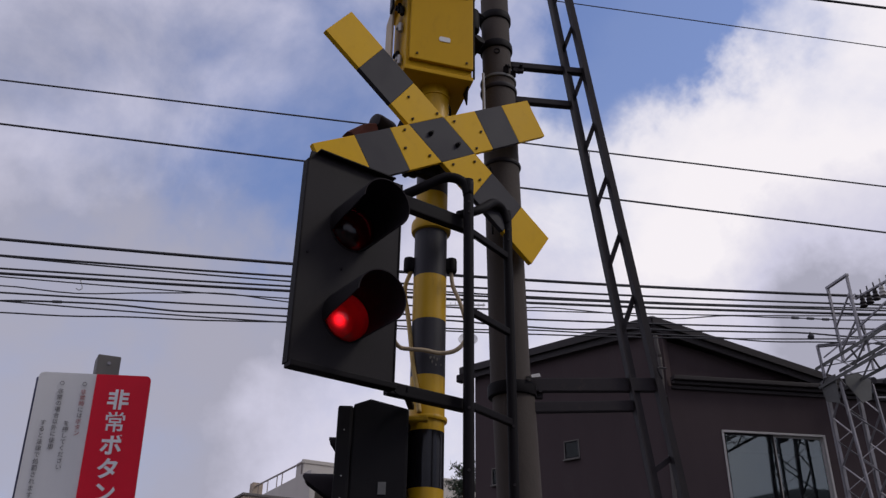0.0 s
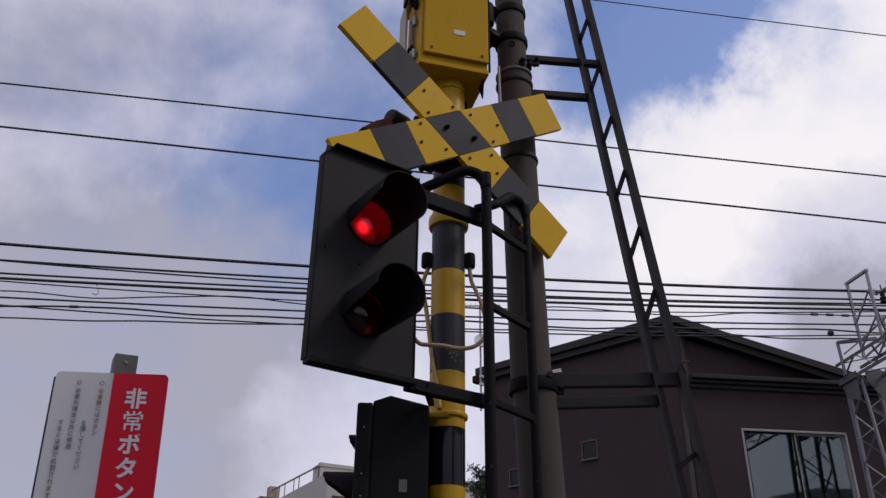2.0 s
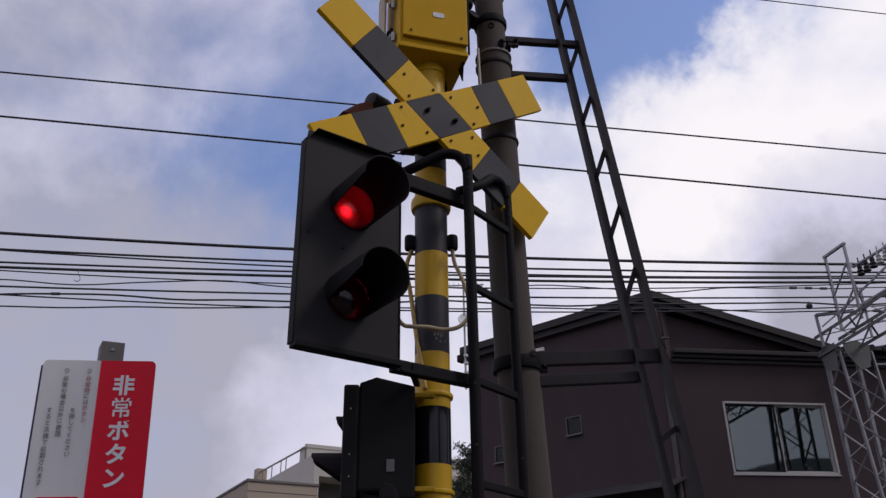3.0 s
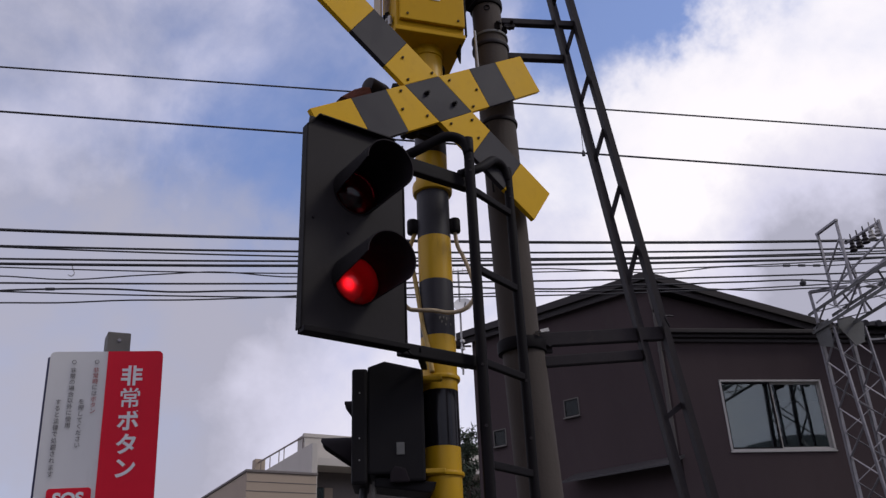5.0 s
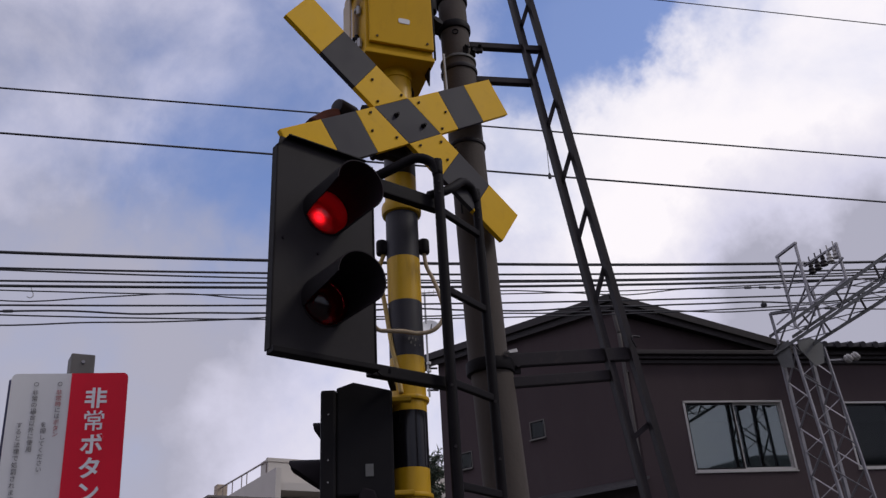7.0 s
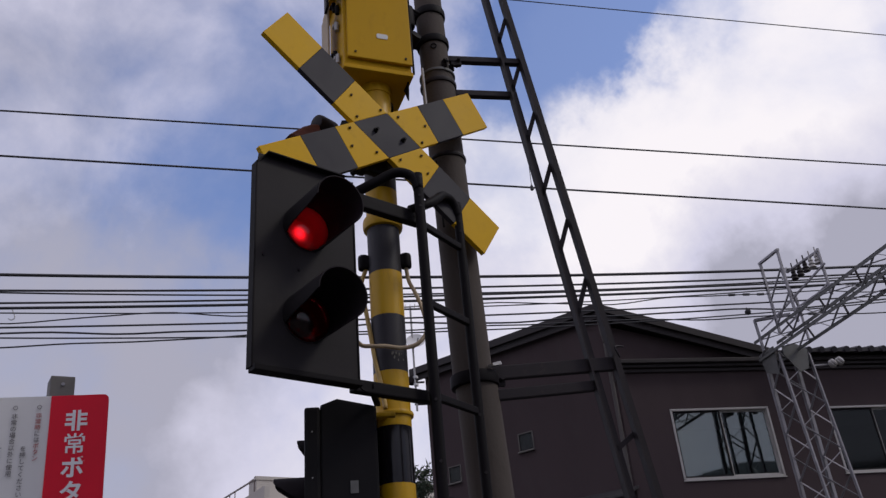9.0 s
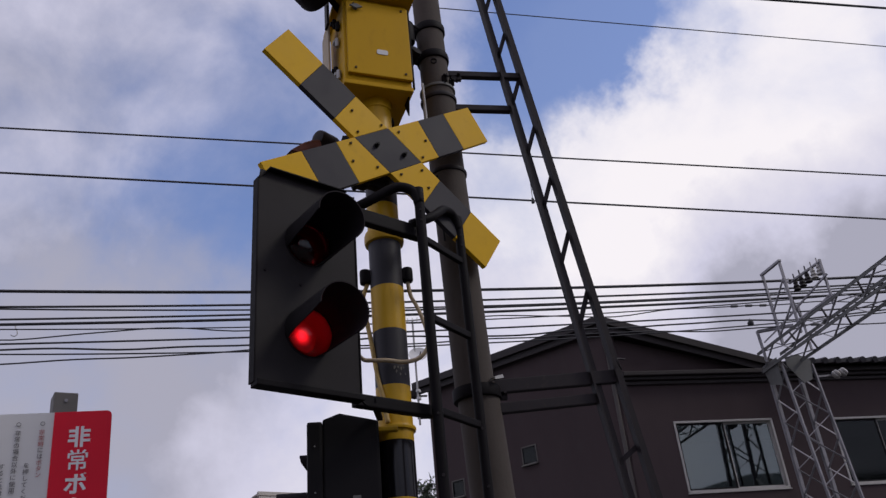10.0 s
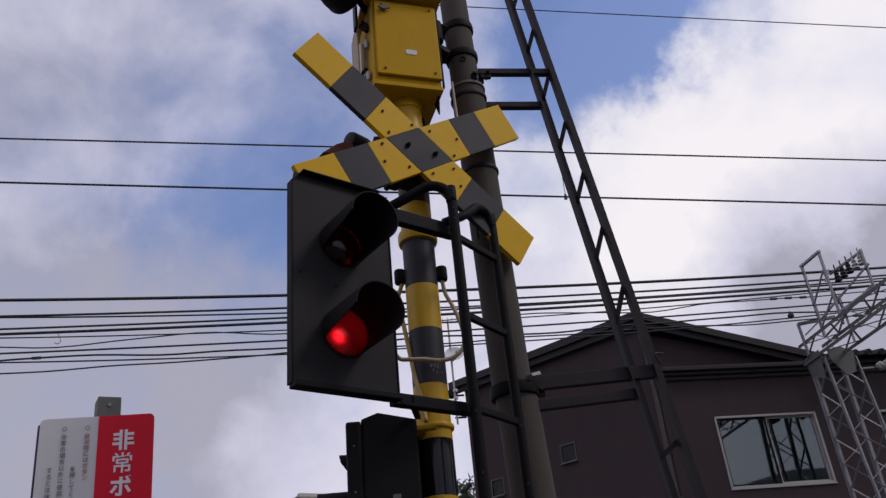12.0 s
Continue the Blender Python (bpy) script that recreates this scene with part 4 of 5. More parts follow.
def signal_post():
    t = thing("crossing_signal_post", "round steel post banded in yellow and black", "signal post", pose(PX, PY, 0))
    cuts = [(0.0, 0.5, 1), (0.5, 1.15, 0), (1.15, 1.4, 1), (1.4, 1.76, 0), (1.76, 1.975, 1), (1.975, 2.176, 1), (2.176, 2.374, 2), (2.374, 2.575, 1), (2.575, 2.794, 0), (2.794, 2.976, 1), (2.976, 3.212, 0), (3.212, 3.345, 1), (3.345, 3.56, 0), (3.56, 4.35, 1)]
    mats = {0: BLACK_BAND, 1: YELLOW_POST, 2: BLACK_GLOSSY}
    for z0, z1, k in cuts:
        part("band", cyl(PR, PR, z1 - z0, shift(0, 0, (z0 + z1) / 2), 40), mats[k], t, "yellow painted band" if k == 1 else "black painted band", smooth=True)
    for z, r, h_, m_ in ((3.198, 0.079, 0.05, YELLOW_POST), (2.420, 0.074, 0.018, YELLOW_POST), (2.085, 0.073, 0.016, YELLOW_POST), (3.62, 0.07, 0.03, YELLOW_POST)):
        part("collar", cyl(r, r, h_, shift(0, 0, z), 36, bevel=min(0.012, h_ * 0.4)), m_, t, "raised yellow collar", smooth=True)
    # lug bolted beside the lower collar and cable glands at mid height
    part("lug", box(0.06, 0.03, 0.02, shift(-0.085, -0.02, 2.405), 0.004), YELLOW_POST, t)
    for a in (145, -35):
        x, y = math.cos(radians(a)), math.sin(radians(a))
        g = bmesh.new()
        cyl(0.022, 0.022, 0.06, Matrix.Translation((x * 0.082, y * 0.082, 3.036)), 14, g, bevel=0.008)
        box(0.05, 0.04, 0.05, Matrix.Translation((x * 0.062, y * 0.062, 3.036)) @ pose(0, 0, 0, 0, 0, a), 0.006, g)
        part("cable_gland", g, BLACK_STEEL, t, "dark cable entry fitting", smooth=True)
    rng = random.Random(5)
    for k in range(9):
        a = radians(rng.uniform(235, 285))
        r_ = PR + 0.0006
        chip = [(rng.uniform(0.6, 1.0) * math.cos(q * 0.9), rng.uniform(0.6, 1.2) * math.sin(q * 0.9)) for q in range(7)]
        sz = rng.uniform(0.0015, 0.004)
        m_ = Matrix.Translation((r_ * math.cos(a), r_ * math.sin(a), 2.62 + rng.gauss(0, 0.022))) @ pose(0, 0, 0, 0, 0, math.degrees(a) + 90)
        part("paint_chip", prism([(u * sz, v * sz * 1.6) for u, v in chip], 0.0012, m_), POST_GREY, t, "worn pale paint chip")


def crossbuck():
    t = thing("crossbuck", "crossed boards striped in yellow and charcoal", "crossing sign", pose(-0.059, -0.165, 3.507))
    W, L, TH = 0.181, 0.606, 0.022
    an = 33.8

    def board(turn, cuts, y):
        m = pose(0, y, 0, 0, -turn, 0)
        for a, b_, kind, skew0, skew1 in cuts:
            pl = [(a + skew0 * -W / 2, -W / 2), (b_ + skew1 * -W / 2, -W / 2), (b_ + skew1 * W / 2, W / 2), (a + skew0 * W / 2, W / 2)]
            part("stripe", prism(pl, TH, None, None, 0.0025), YELLOW if kind else BLACK_STRIPE, t, "yellow enamel stripe" if kind else "charcoal stripe", m)

    # the edges beside the centre run along the other board
    k = 1 / math.tan(radians(2 * an))
    c = W / 2 / math.sin(radians(2 * an))
    board(32.8, [(-L, -0.413, 1, 0, 0), (-0.413, -0.235, 0, 0, 0), (-0.235, -c, 1, 0, -k), (-c, c, 0, -k, -k), (c, 0.25, 1, -k, 0), (0.25, 0.425, 0, 0, 0), (0.425, L, 1, 0, 0)], 0.0)
    board(-34.3, [(-L, -0.42, 1, 0, 0), (-0.42, -0.24, 0, 0, 0), (-0.24, -c, 1, 0, k), (c, 0.242, 1, k, 0), (0.242, 0.428, 0, 0, 0), (0.428, L, 1, 0, 0)], 0.0)
    bolts = [(-0.228, 3.632), (-0.09, 3.614), (-0.205, 3.537), (-0.004, 3.613), (0.134, 3.621), (0.111, 3.529), (-0.233, 3.389), (-0.007, 3.404), (0.127, 3.384), (-0.24, 3.47), (-0.12, 3.40), (0.10, 3.46)]
    for x, z in bolts:
        b = bmesh.new()
        cyl(0.0044, 0.0044, 0.0035, Matrix.Translation((x + 0.058, -0.006, z - 3.504)) @ FACE_Y, 6, b)
        cyl(0.0058, 0.0058, 0.0016, Matrix.Translation((x + 0.058, -0.002, z - 3.504)) @ FACE_Y, 12, b)
        part("bolt", b, BOLT, t)
    for x in (-0.119, 0.013):
        b = bmesh.new()
        cyl(0.010, 0.010, 0.010, Matrix.Translation((x + 0.058, -0.005, 0.0)) @ FACE_Y, 6, b)
        cyl(0.006, 0.006, 0.02, Matrix.Translation((x + 0.058, -0.010, 0.0)) @ FACE_Y, 8, b)
        part("bolt", b, BLACK_STEEL, t, "large dark nut and bolt")
    # clamp that holds the boards to the post
    b = bmesh.new()
    box(0.26, 0.03, 0.09, shift(0.0, 0.04, 0.0), 0.005, b)
    box(0.20, 0.09, 0.05, shift(0.05, 0.08, 0.0), 0.005, b)
    part("bracket", b, BLACK_STEEL, t)
    b = bmesh.new()
    box(0.13, 0.04, 0.055, shift(-0.03, 0.075, -0.125), 0.012, b)
    box(0.06, 0.05, 0.05, shift(-0.095, 0.07, -0.145), 0.014, b)
    cyl(0.012, 0.012, 0.08, Matrix.Translation((-0.11, 0.06, -0.16)) @ FACE_Y, 10, b)
    part("u_clamp", b, BLACK_STEEL, t, "dark clamp gripping the post under the boards")


# ---------------------------------------------------------------- flashing lights
LAMPS = [(-0.472, 2.934), (-0.472, 2.614)]
PLATE_Y = -0.233
DISCS = []


def hood_mesh():
    """A tube hood cut away on one lower side."""
    b = bmesh.new()
    seg = 48
    rings = []
    for r in (0.085, 0.081):
        back, front = [], []
        for k in range(seg):
            a = 2 * math.pi * k / seg
            u = min(1.0, max(0.0, (math.cos(a - radians(66)) + 0.74) / 0.33))
            ln = 0.002 + 0.216 * u * u * (3 - 2 * u)
            back.append(b.verts.new((r * math.cos(a), 0, r * math.sin(a))))
            front.append(b.verts.new((r * math.cos(a), -ln, r * math.sin(a))))
        rings.append((back, front))
    (b0, f0), (b1, f1) = rings
    for k in range(seg):
        j = (k + 1) % seg
        b.faces.new((b0[k], b0[j], f0[j], f0[k]))
        b.faces.new((b1[j], b1[k], f1[k], f1[j])).material_index = 1
        b.faces.new((f0[k], f0[j], f1[j], f1[k])).material_index = 1
        b.faces.new((b0[j], b0[k], b1[k], b1[j]))
    bmesh.ops.recalc_face_normals(b, faces=b.faces)
    return b


def flashing_lights():
    t = thing("flashing_light_unit", "black backboard with two hooded red lamps, one lit at a time", "warning light", pose(0, PLATE_Y, 0))
    x0, x1, z0, z1 = -0.656, -0.284, 2.425, 3.176
    # board with lamp openings, chamfered top corner and a folded rim
    b = bmesh.new()
    n = 40
    xs = (x0, x1)
    R = 0.072
    zs = [z0, (LAMPS[0][1] + LAMPS[1][1]) / 2, z1]
    for (lx, lz), (za, zb) in zip((LAMPS[1], LAMPS[0]), ((zs[0], zs[1]), (zs[1], zs[2]))):
        sq, ci = [], []
        for k in range(n):
            a = 2 * math.pi * k / n
            c, s = math.cos(a), math.sin(a)
            f = min(((x1 - lx) if c > 0 else (lx - x0)) / max(abs(c), 1e-6), ((zb - lz) if s > 0 else (lz - za)) / max(abs(s), 1e-6))
            sq.append((lx + c * f, lz + s * f))
            ci.append((lx + c * R, lz + s * R))
        vs = [[b.verts.new((p[0], 0, p[1])) for p in sq], [b.verts.new((p[0], 0, p[1])) for p in ci], [b.verts.new((p[0], 0.004, p[1])) for p in ci], [b.verts.new((p[0], 0.004, p[1])) for p in sq]]
        for u, w in zip(vs, vs[1:]):
            for k in range(n):
                j = (k + 1) % n
                b.faces.new((u[k], u[j], w[j], w[k]))
        # corner pieces left by the round sampling
        for cx, cz in ((x0, za), (x1, za), (x1, zb), (x0, zb)):
            near = sorted(range(n), key=lambda k_: (sq[k_][0] - cx) ** 2 + (sq[k_][1] - cz) ** 2)[:2]
            if cx == x0 and cz == z1:
                continue
            for yy in (0.0, 0.004):
                b.faces.new([b.verts.new((cx, yy, cz))] + [b.verts.new((sq[k_][0], yy, sq[k_][1])) for k_ in near])
    bmesh.ops.remove_doubles(b, verts=b.verts, dist=0.0004)
    bmesh.ops.recalc_face_normals(b, faces=b.faces)
    part("backboard", b, BLACK_BOARD, t, "matt black sheet backboard")
    rim = bmesh.new()
    box(0.006, 0.035, z1 - z0 - 0.035, shift(x0, 0.014, (z0 + z1 - 0.035) / 2), 0.002, rim)
    box(0.006, 0.035, z1 - z0, shift(x1, 0.014, (z0 + z1) / 2), 0.002, rim)
    box(x1 - x0 - 0.07, 0.05, 0.006, shift((x0 + x1) / 2 - 0.005, 0.0, z1), 0.002, rim)
    box(x1 - x0, 0.045, 0.02, shift((x0 + x1) / 2, 0.0, z0 - 0.004), 0.003, rim)
    bar((x0, 0.012, z1 - 0.038), (x0 + 0.033, 0.012, z1), 0.035, 0.006, rim)
    part("rim", rim, BLACK_STEEL, t, "folded black edge")
    for x, z in ((x0 + 0.03, 2.80), (x1 - 0.03, 2.77), (-0.5, 2.775)):
        part("rivet", cyl(0.005, 0.004, 0.004, Matrix.Translation((x, -0.002, z)) @ FACE_Y, 8), BLACK_HOOD, t)
    for lx, lz in LAMPS:
        at = shift(lx, 0, lz)
        lamp = part("lamp", lathe([(0.0715, -0.004), (0.088, -0.03), (0.086, -0.16), (0.02, -0.18), (0.0, -0.18), (0.0, -0.176), (0.02, -0.176), (0.082, -0.157), (0.084, -0.03), (0.0695, -0.008), (0.0715, -0.004)], 36, FACE_Y), DARK_CASE, t, "round black lamp housing", at, smooth=True)
        hd = part("hood", hood_mesh(), BLACK_OUTER, lamp, "black slanted tube hood with a second black inside", smooth=True)
        # inside and rim faces take a second black
        hd.data.materials.append(BLACK_HOOD)
        prof = [(0.080, 0.003)] + [(0.080 * math.cos(radians(a)), 0.003 + 0.030 * math.sin(radians(a))) for a in range(10, 91, 10)]
        prof[-1] = (0.0, 0.033)
        part("lens", lathe(prof, 36, FACE_Y), LENS, lamp, "domed dark red lens", smooth=True)
        part("reflector", lathe([(0.069, -0.010), (0.074, -0.06), (0.072, -0.135), (0.068, -0.15), (0.0, -0.15)], 32, FACE_Y), REFLECTOR, lamp, smooth=True)
        # added disc, turned to switch the lamp: diodes on one face, black behind
        d = part("added_blink_disc", lathe([(0.0, -0.003), (0.055, -0.003), (0.055, 0.0), (0.0, 0.0)], 28, FACE_Y), LED_BACK, lamp, "added turning disc for the blinking, black behind and red diodes in front")
        d.matrix_basis = shift(0.008, 0.066, 0.012)
        part("diode_ring", lathe([(0.034, 0.0), (0.055, 0.0), (0.055, 0.002), (0.034, 0.002)], 28, FACE_Y), LED_RIM, d)
        core = lathe([(0.0465, 0.001), (0.046, 0.003), (0.035, 0.006), (0.018, 0.008), (0.0, 0.0085)], 32, FACE_Y)
        for r_ in range(-5, 6):
            for c_ in range(-5, 6):
                if r_ * r_ + c_ * c_ <= 26:
                    cyl(0.0030, 0.0018, 0.005, Matrix.Translation((c_ * 0.0080, -0.0075 + 0.00008 * (r_ * r_ + c_ * c_), r_ * 0.0080)) @ FACE_Y, 6, core)
        part("diodes", core, LED_CORE, d, "red diodes", smooth=True)
        DISCS.append(d)
    # two arms that carry the board, reaching to the ladder
    for z, xa in ((3.142, -0.33), (2.438, x1)):
        arm = bmesh.new()
        box(0.04 - xa, 0.034, 0.042 if z < 3 else 0.056, shift((xa + 0.04) / 2, 0.045, z - 0.006), 0.005, arm)
        part("arm", arm, BLACK_STEEL, t, "black square steel arm")
    b = bmesh.new()
    bar((-0.22, 0.03, 2.436), (-0.10, 0.17, 2.43), 0.02, 0.014, b)
    tube(spline([(-0.27, 0.0, 2.43), (-0.285, -0.005, 2.42), (-0.28, -0.01, 2.405), (-0.268, -0.01, 2.40)], 4), 0.004, 6, b)
    part("clamp", b, BLACK_STEEL, t)


def rear_lamp():
    t = thing("rear_lamp", "rust-stained lamp hood on the far side of the crossbuck", "warning light", pose(-0.05, 0.30, 3.85))
    part("hood", cyl(0.046, 0.040, 0.11, Matrix.Translation((-0.005, 0.02, 0.0)) @ pose(0, 0, 0, 90, 0, -75), 24, bevel=0.016), MAST_STEEL, t, "grey-green rounded hood", smooth=True)
    part("shield", prism([(-0.20, -0.13), (-0.13, -0.062), (-0.09, -0.035), (-0.05, -0.02), (-0.02, -0.13)], 0.05, shift(0, -0.01, 0), None, 0.006), RUST, t, "rusty red sheet shield")
    part("arm", bar((0.05, -0.05, -0.01), (0.09, -0.26, -0.12), 0.03, 0.03), BLACK_STEEL, t)
    part("ring", tube([(0.07 + 0.014 * math.cos(a * 0.5), -0.02, -0.03 + 0.014 * math.sin(a * 0.5)) for a in range(13)], 0.003, 6), PALE_METAL, t)


# ---------------------------------------------------------------- ladder beside the post
def service_ladder():
    t = thing("service_ladder", "black tubular steel ladder with curved tops beside the post", "ladder")
    ax, ay = 0.014, -0.240
    d = Vector((math.cos(radians(17)), math.sin(radians(17)), 0))
    A = Vector((ax, ay, 0))
    B = A + d * 0.272
    topA = [(A.x, A.y, 0.02), (A.x, A.y, 1.5), (A.x - 0.002, A.y, 3.16), (A.x - 0.004, A.y, 3.235), (A.x - 0.02, A.y + 0.012, 3.295), (A.x - 0.075, A.y + 0.045, 3.312), (A.x - 0.15, A.y + 0.10, 3.265), (A.x - 0.20, A.y + 0.15, 3.235)]
    part("rail", tube(spline(topA, 8), 0.0195, 12), BLACK_STEEL, t, "black tube rail curved over at the top", smooth=True)
    topB = [(B.x, B.y, 0.02), (B.x, B.y, 1.5), (B.x - 0.004, B.y, 3.14), (B.x - 0.008, B.y, 3.235), (B.x - 0.04, B.y - 0.01, 3.29), (B.x - 0.10, B.y - 0.03, 3.285), (B.x - 0.155, B.y - 0.045, 3.24), (B.x - 0.20, B.y - 0.050, 3.205), (B.x - 0.275, B.y - 0.035, 3.165)]
    part("rail", tube(spline(topB, 8), 0.0185, 12), BLACK_STEEL, t, "black tube rail curved over at the top", smooth=True)
    for z in (3.085, 2.765, 2.42, 2.08, 1.74, 1.40, 1.06, 0.72, 0.38):
        part("rung", bar(A + Vector((0, 0, z)), B + Vector((0, 0, z)), 0.020, 0.026, None, (0, 0, 1), 0.004), BLACK_STEEL, t)
    for z in (3.20, 3.155, 2.405, 2.20):
        for P in (A, B):
            part("bolt", cyl(0.0052, 0.0052, 0.045, Matrix.Translation((P.x, P.y, z)) @ pose(0, 0, 0, 90, 0, -35), 8), MAST_STEEL, t)
    for z in (1.2,):
        part("bracket", bar((A.x, A.y, z), (0.02, -0.03, z), 0.025, 0.03), BLACK_STEEL, t)


# ---------------------------------------------------------------- control box and horn
def control_box():
    t = thing("control_box", "yellow steel equipment cabinet strapped on top of the post", "control box", pose(0.014, 0.007, 0, 0, 0, -19.5))
    x0, x1, z0, z1 = -0.164, 0.132, 3.895, 4.372
    yf, yb = -0.125, 0.135
    cx = (x0 + x1) / 2
    part("body", box(x1 - x0, yb - yf, z1 - z0, shift(cx, (yf + yb) / 2, (z0 + z1) / 2), 0.006), YELLOW_BOX, t, "yellow painted cabinet body")
    part("base_plate", box(x1 - x0 + 0.01, yb - yf + 0.01, 0.022, shift(cx, (yf + yb) / 2, z0 - 0.010), 0.004), YELLOW_BOX, t)
    dz0, dz1 = 3.925, 4.342
    d = part("door", box(x1 - x0 - 0.012, 0.016, dz1 - dz0, shift(cx + 0.006, yf - 0.010, (dz0 + dz1) / 2), 0.004), YELLOW_BOX, t, "yellow cabinet door")
    for x in (x0 + 0.045, x1 - 0.03):
        for z in (dz0 + 0.028, dz1 - 0.022):
            part("screw", cyl(0.0055, 0.0055, 0.005, Matrix.Translation((x, yf - 0.020, z)) @ FACE_Y, 10), BOLT, d)
    part("label_plate", prism(rounded(0.05, 0.026, 0.008), 0.003, shift(cx + 0.018, yf - 0.0205, 4.058)), SIGN_WHITE, d, "small white blank plate")
    lk = cyl(0.012, 0.012, 0.012, Matrix.Translation((x0 + 0.052, yf - 0.022, 4.296)) @ FACE_Y, 16)
    prism([(-0.03, 0.0), (0.0, 0.013), (0.028, 0.0), (0.0, -0.013)], 0.008, Matrix.Translation((x0 + 0.055, yf - 0.034, 4.296)), lk)
    part("latch", lk, GALV_DULL, d, "zinc turn latch")
    part("lid", box(x1 - x0 + 0.055, yb - yf + 0.09, 0.026, Matrix.Translation((cx, (yf + yb) / 2 - 0.012, z1 + 0.010)) @ pose(0, 0, 0, -2, 0, 0), 0.005), YELLOW_BOX, t, "yellow overhanging rain lid")
    # pale side panel with hinges and cable glands
    part("side_panel", box(0.010, 0.13, 0.40, shift(x0 - 0.040, 0.045, 4.10), 0.003), CABLE_PALE, t, "pale weathered side panel")
    for z, y in ((3.96, -0.07), (4.02, -0.02), (4.15, -0.06), (4.23, -0.08), (4.30, -0.02)):
        b = bmesh.new()
        cyl(0.010, 0.010, 0.045, shift(x0 - 0.014, y, z), 10, b)
        box(0.03, 0.022, 0.016, shift(x0 - 0.014, y + 0.02, z + 0.015), 0.003, b)
        part("hinge", b, PALE_METAL if z in (3.96, 4.15) else BLACK_STEEL, t)
    part("strap_plate", box(0.012, 0.05, 0.15, shift(x0 - 0.05, -0.03, 4.34), 0.002), MAST_STEEL, t)
    # bracket and straps back to the grey pole
    for z in (4.28, 4.46):
        part("strap", bar((x1 - 0.02, 0.08, z), (x1 + 0.16, 0.12, z), 0.02, 0.045), BLACK_STEEL, t)
    part("bracket", box(0.05, 0.10, 0.40, shift(x1 + 0.035, 0.10, 4.24), 0.012), BLACK_STEEL, t, "dark steel pole bracket")
    part("relay", cyl(0.036, 0.036, 0.12, shift(x1 + 0.052, 0.03, 4.36), 18, bevel=0.012), BLACK_STEEL, t, "dark round fitting on the bracket", smooth=True)
    part("relay", cyl(0.030, 0.030, 0.09, Matrix.Translation((x1 + 0.065, 0.03, 4.22)) @ pose(0, 0, 0, 70, 0, 20), 18, bevel=0.010), BLACK_STEEL, t, "dark round fitting on the bracket", smooth=True)
    part("stud", cyl(0.007, 0.007, 0.13, Matrix.Translation((x1 + 0.05, 0.0, 4.40)) @ pose(0, 0, 0, 0, 90, 20), 8), BLACK_STEEL, t)
    part("edge_strip", box(0.008, 0.012, 0.46, shift(x1 + 0.008, yf + 0.0, 4.12), 0.002), BLACK_STEEL, t)
    part("tab", prism([(0.0, 0.0), (0.07, 0.0), (0.02, -0.10)], 0.006, Matrix.Translation((x1 - 0.005, yf + 0.03, 3.885)) @ pose(0, 0, 0, 0, 0, 90)), BLACK_STEEL, t)
    g = bmesh.new()
    for i, x in enumerate((0.03, 0.06)):
        cyl(0.013, 0.013, 0.05, shift(x, -0.03 + 0.05 * i, 3.865), 10, g)
        tube(spline([(x, -0.03 + 0.05 * i, 3.85), (x + 0.01, -0.01, 3.79), (x + 0.02, 0.05, 3.74)], 4), 0.006, 6, g)
    part("gland", g, BLACK_STEEL, t)
    part("stub", cyl(0.068, 0.068, 0.06, shift(0, 0, 3.86), 32), YELLOW_POST, t, smooth=True)


def horn():
    t = thing("horn_speaker", "black domed alarm speaker beside the yellow cabinet", "loudspeaker", pose(-0.285, -0.03, 4.425))
    m = pose(0, 0, 0, 0, -97, 12)
    part("bell", lathe([(0.0, 0.140), (0.045, 0.135), (0.085, 0.115), (0.113, 0.084), (0.128, 0.045), (0.134, 0.012), (0.138, 0.004), (0.138, -0.006), (0.126, -0.008), (0.0, -0.004)], 36, m), BLACK_HOOD, t, "black domed bell", smooth=True)
    part("driver", cyl(0.05, 0.05, 0.05, m @ shift(0, 0, -0.03), 24, bevel=0.008), DARK_CASE, t, smooth=True)
    part("bracket", bar((0.03, 0.0, -0.03), (0.16, 0.06, -0.06), 0.03, 0.02), BLACK_STEEL, t)


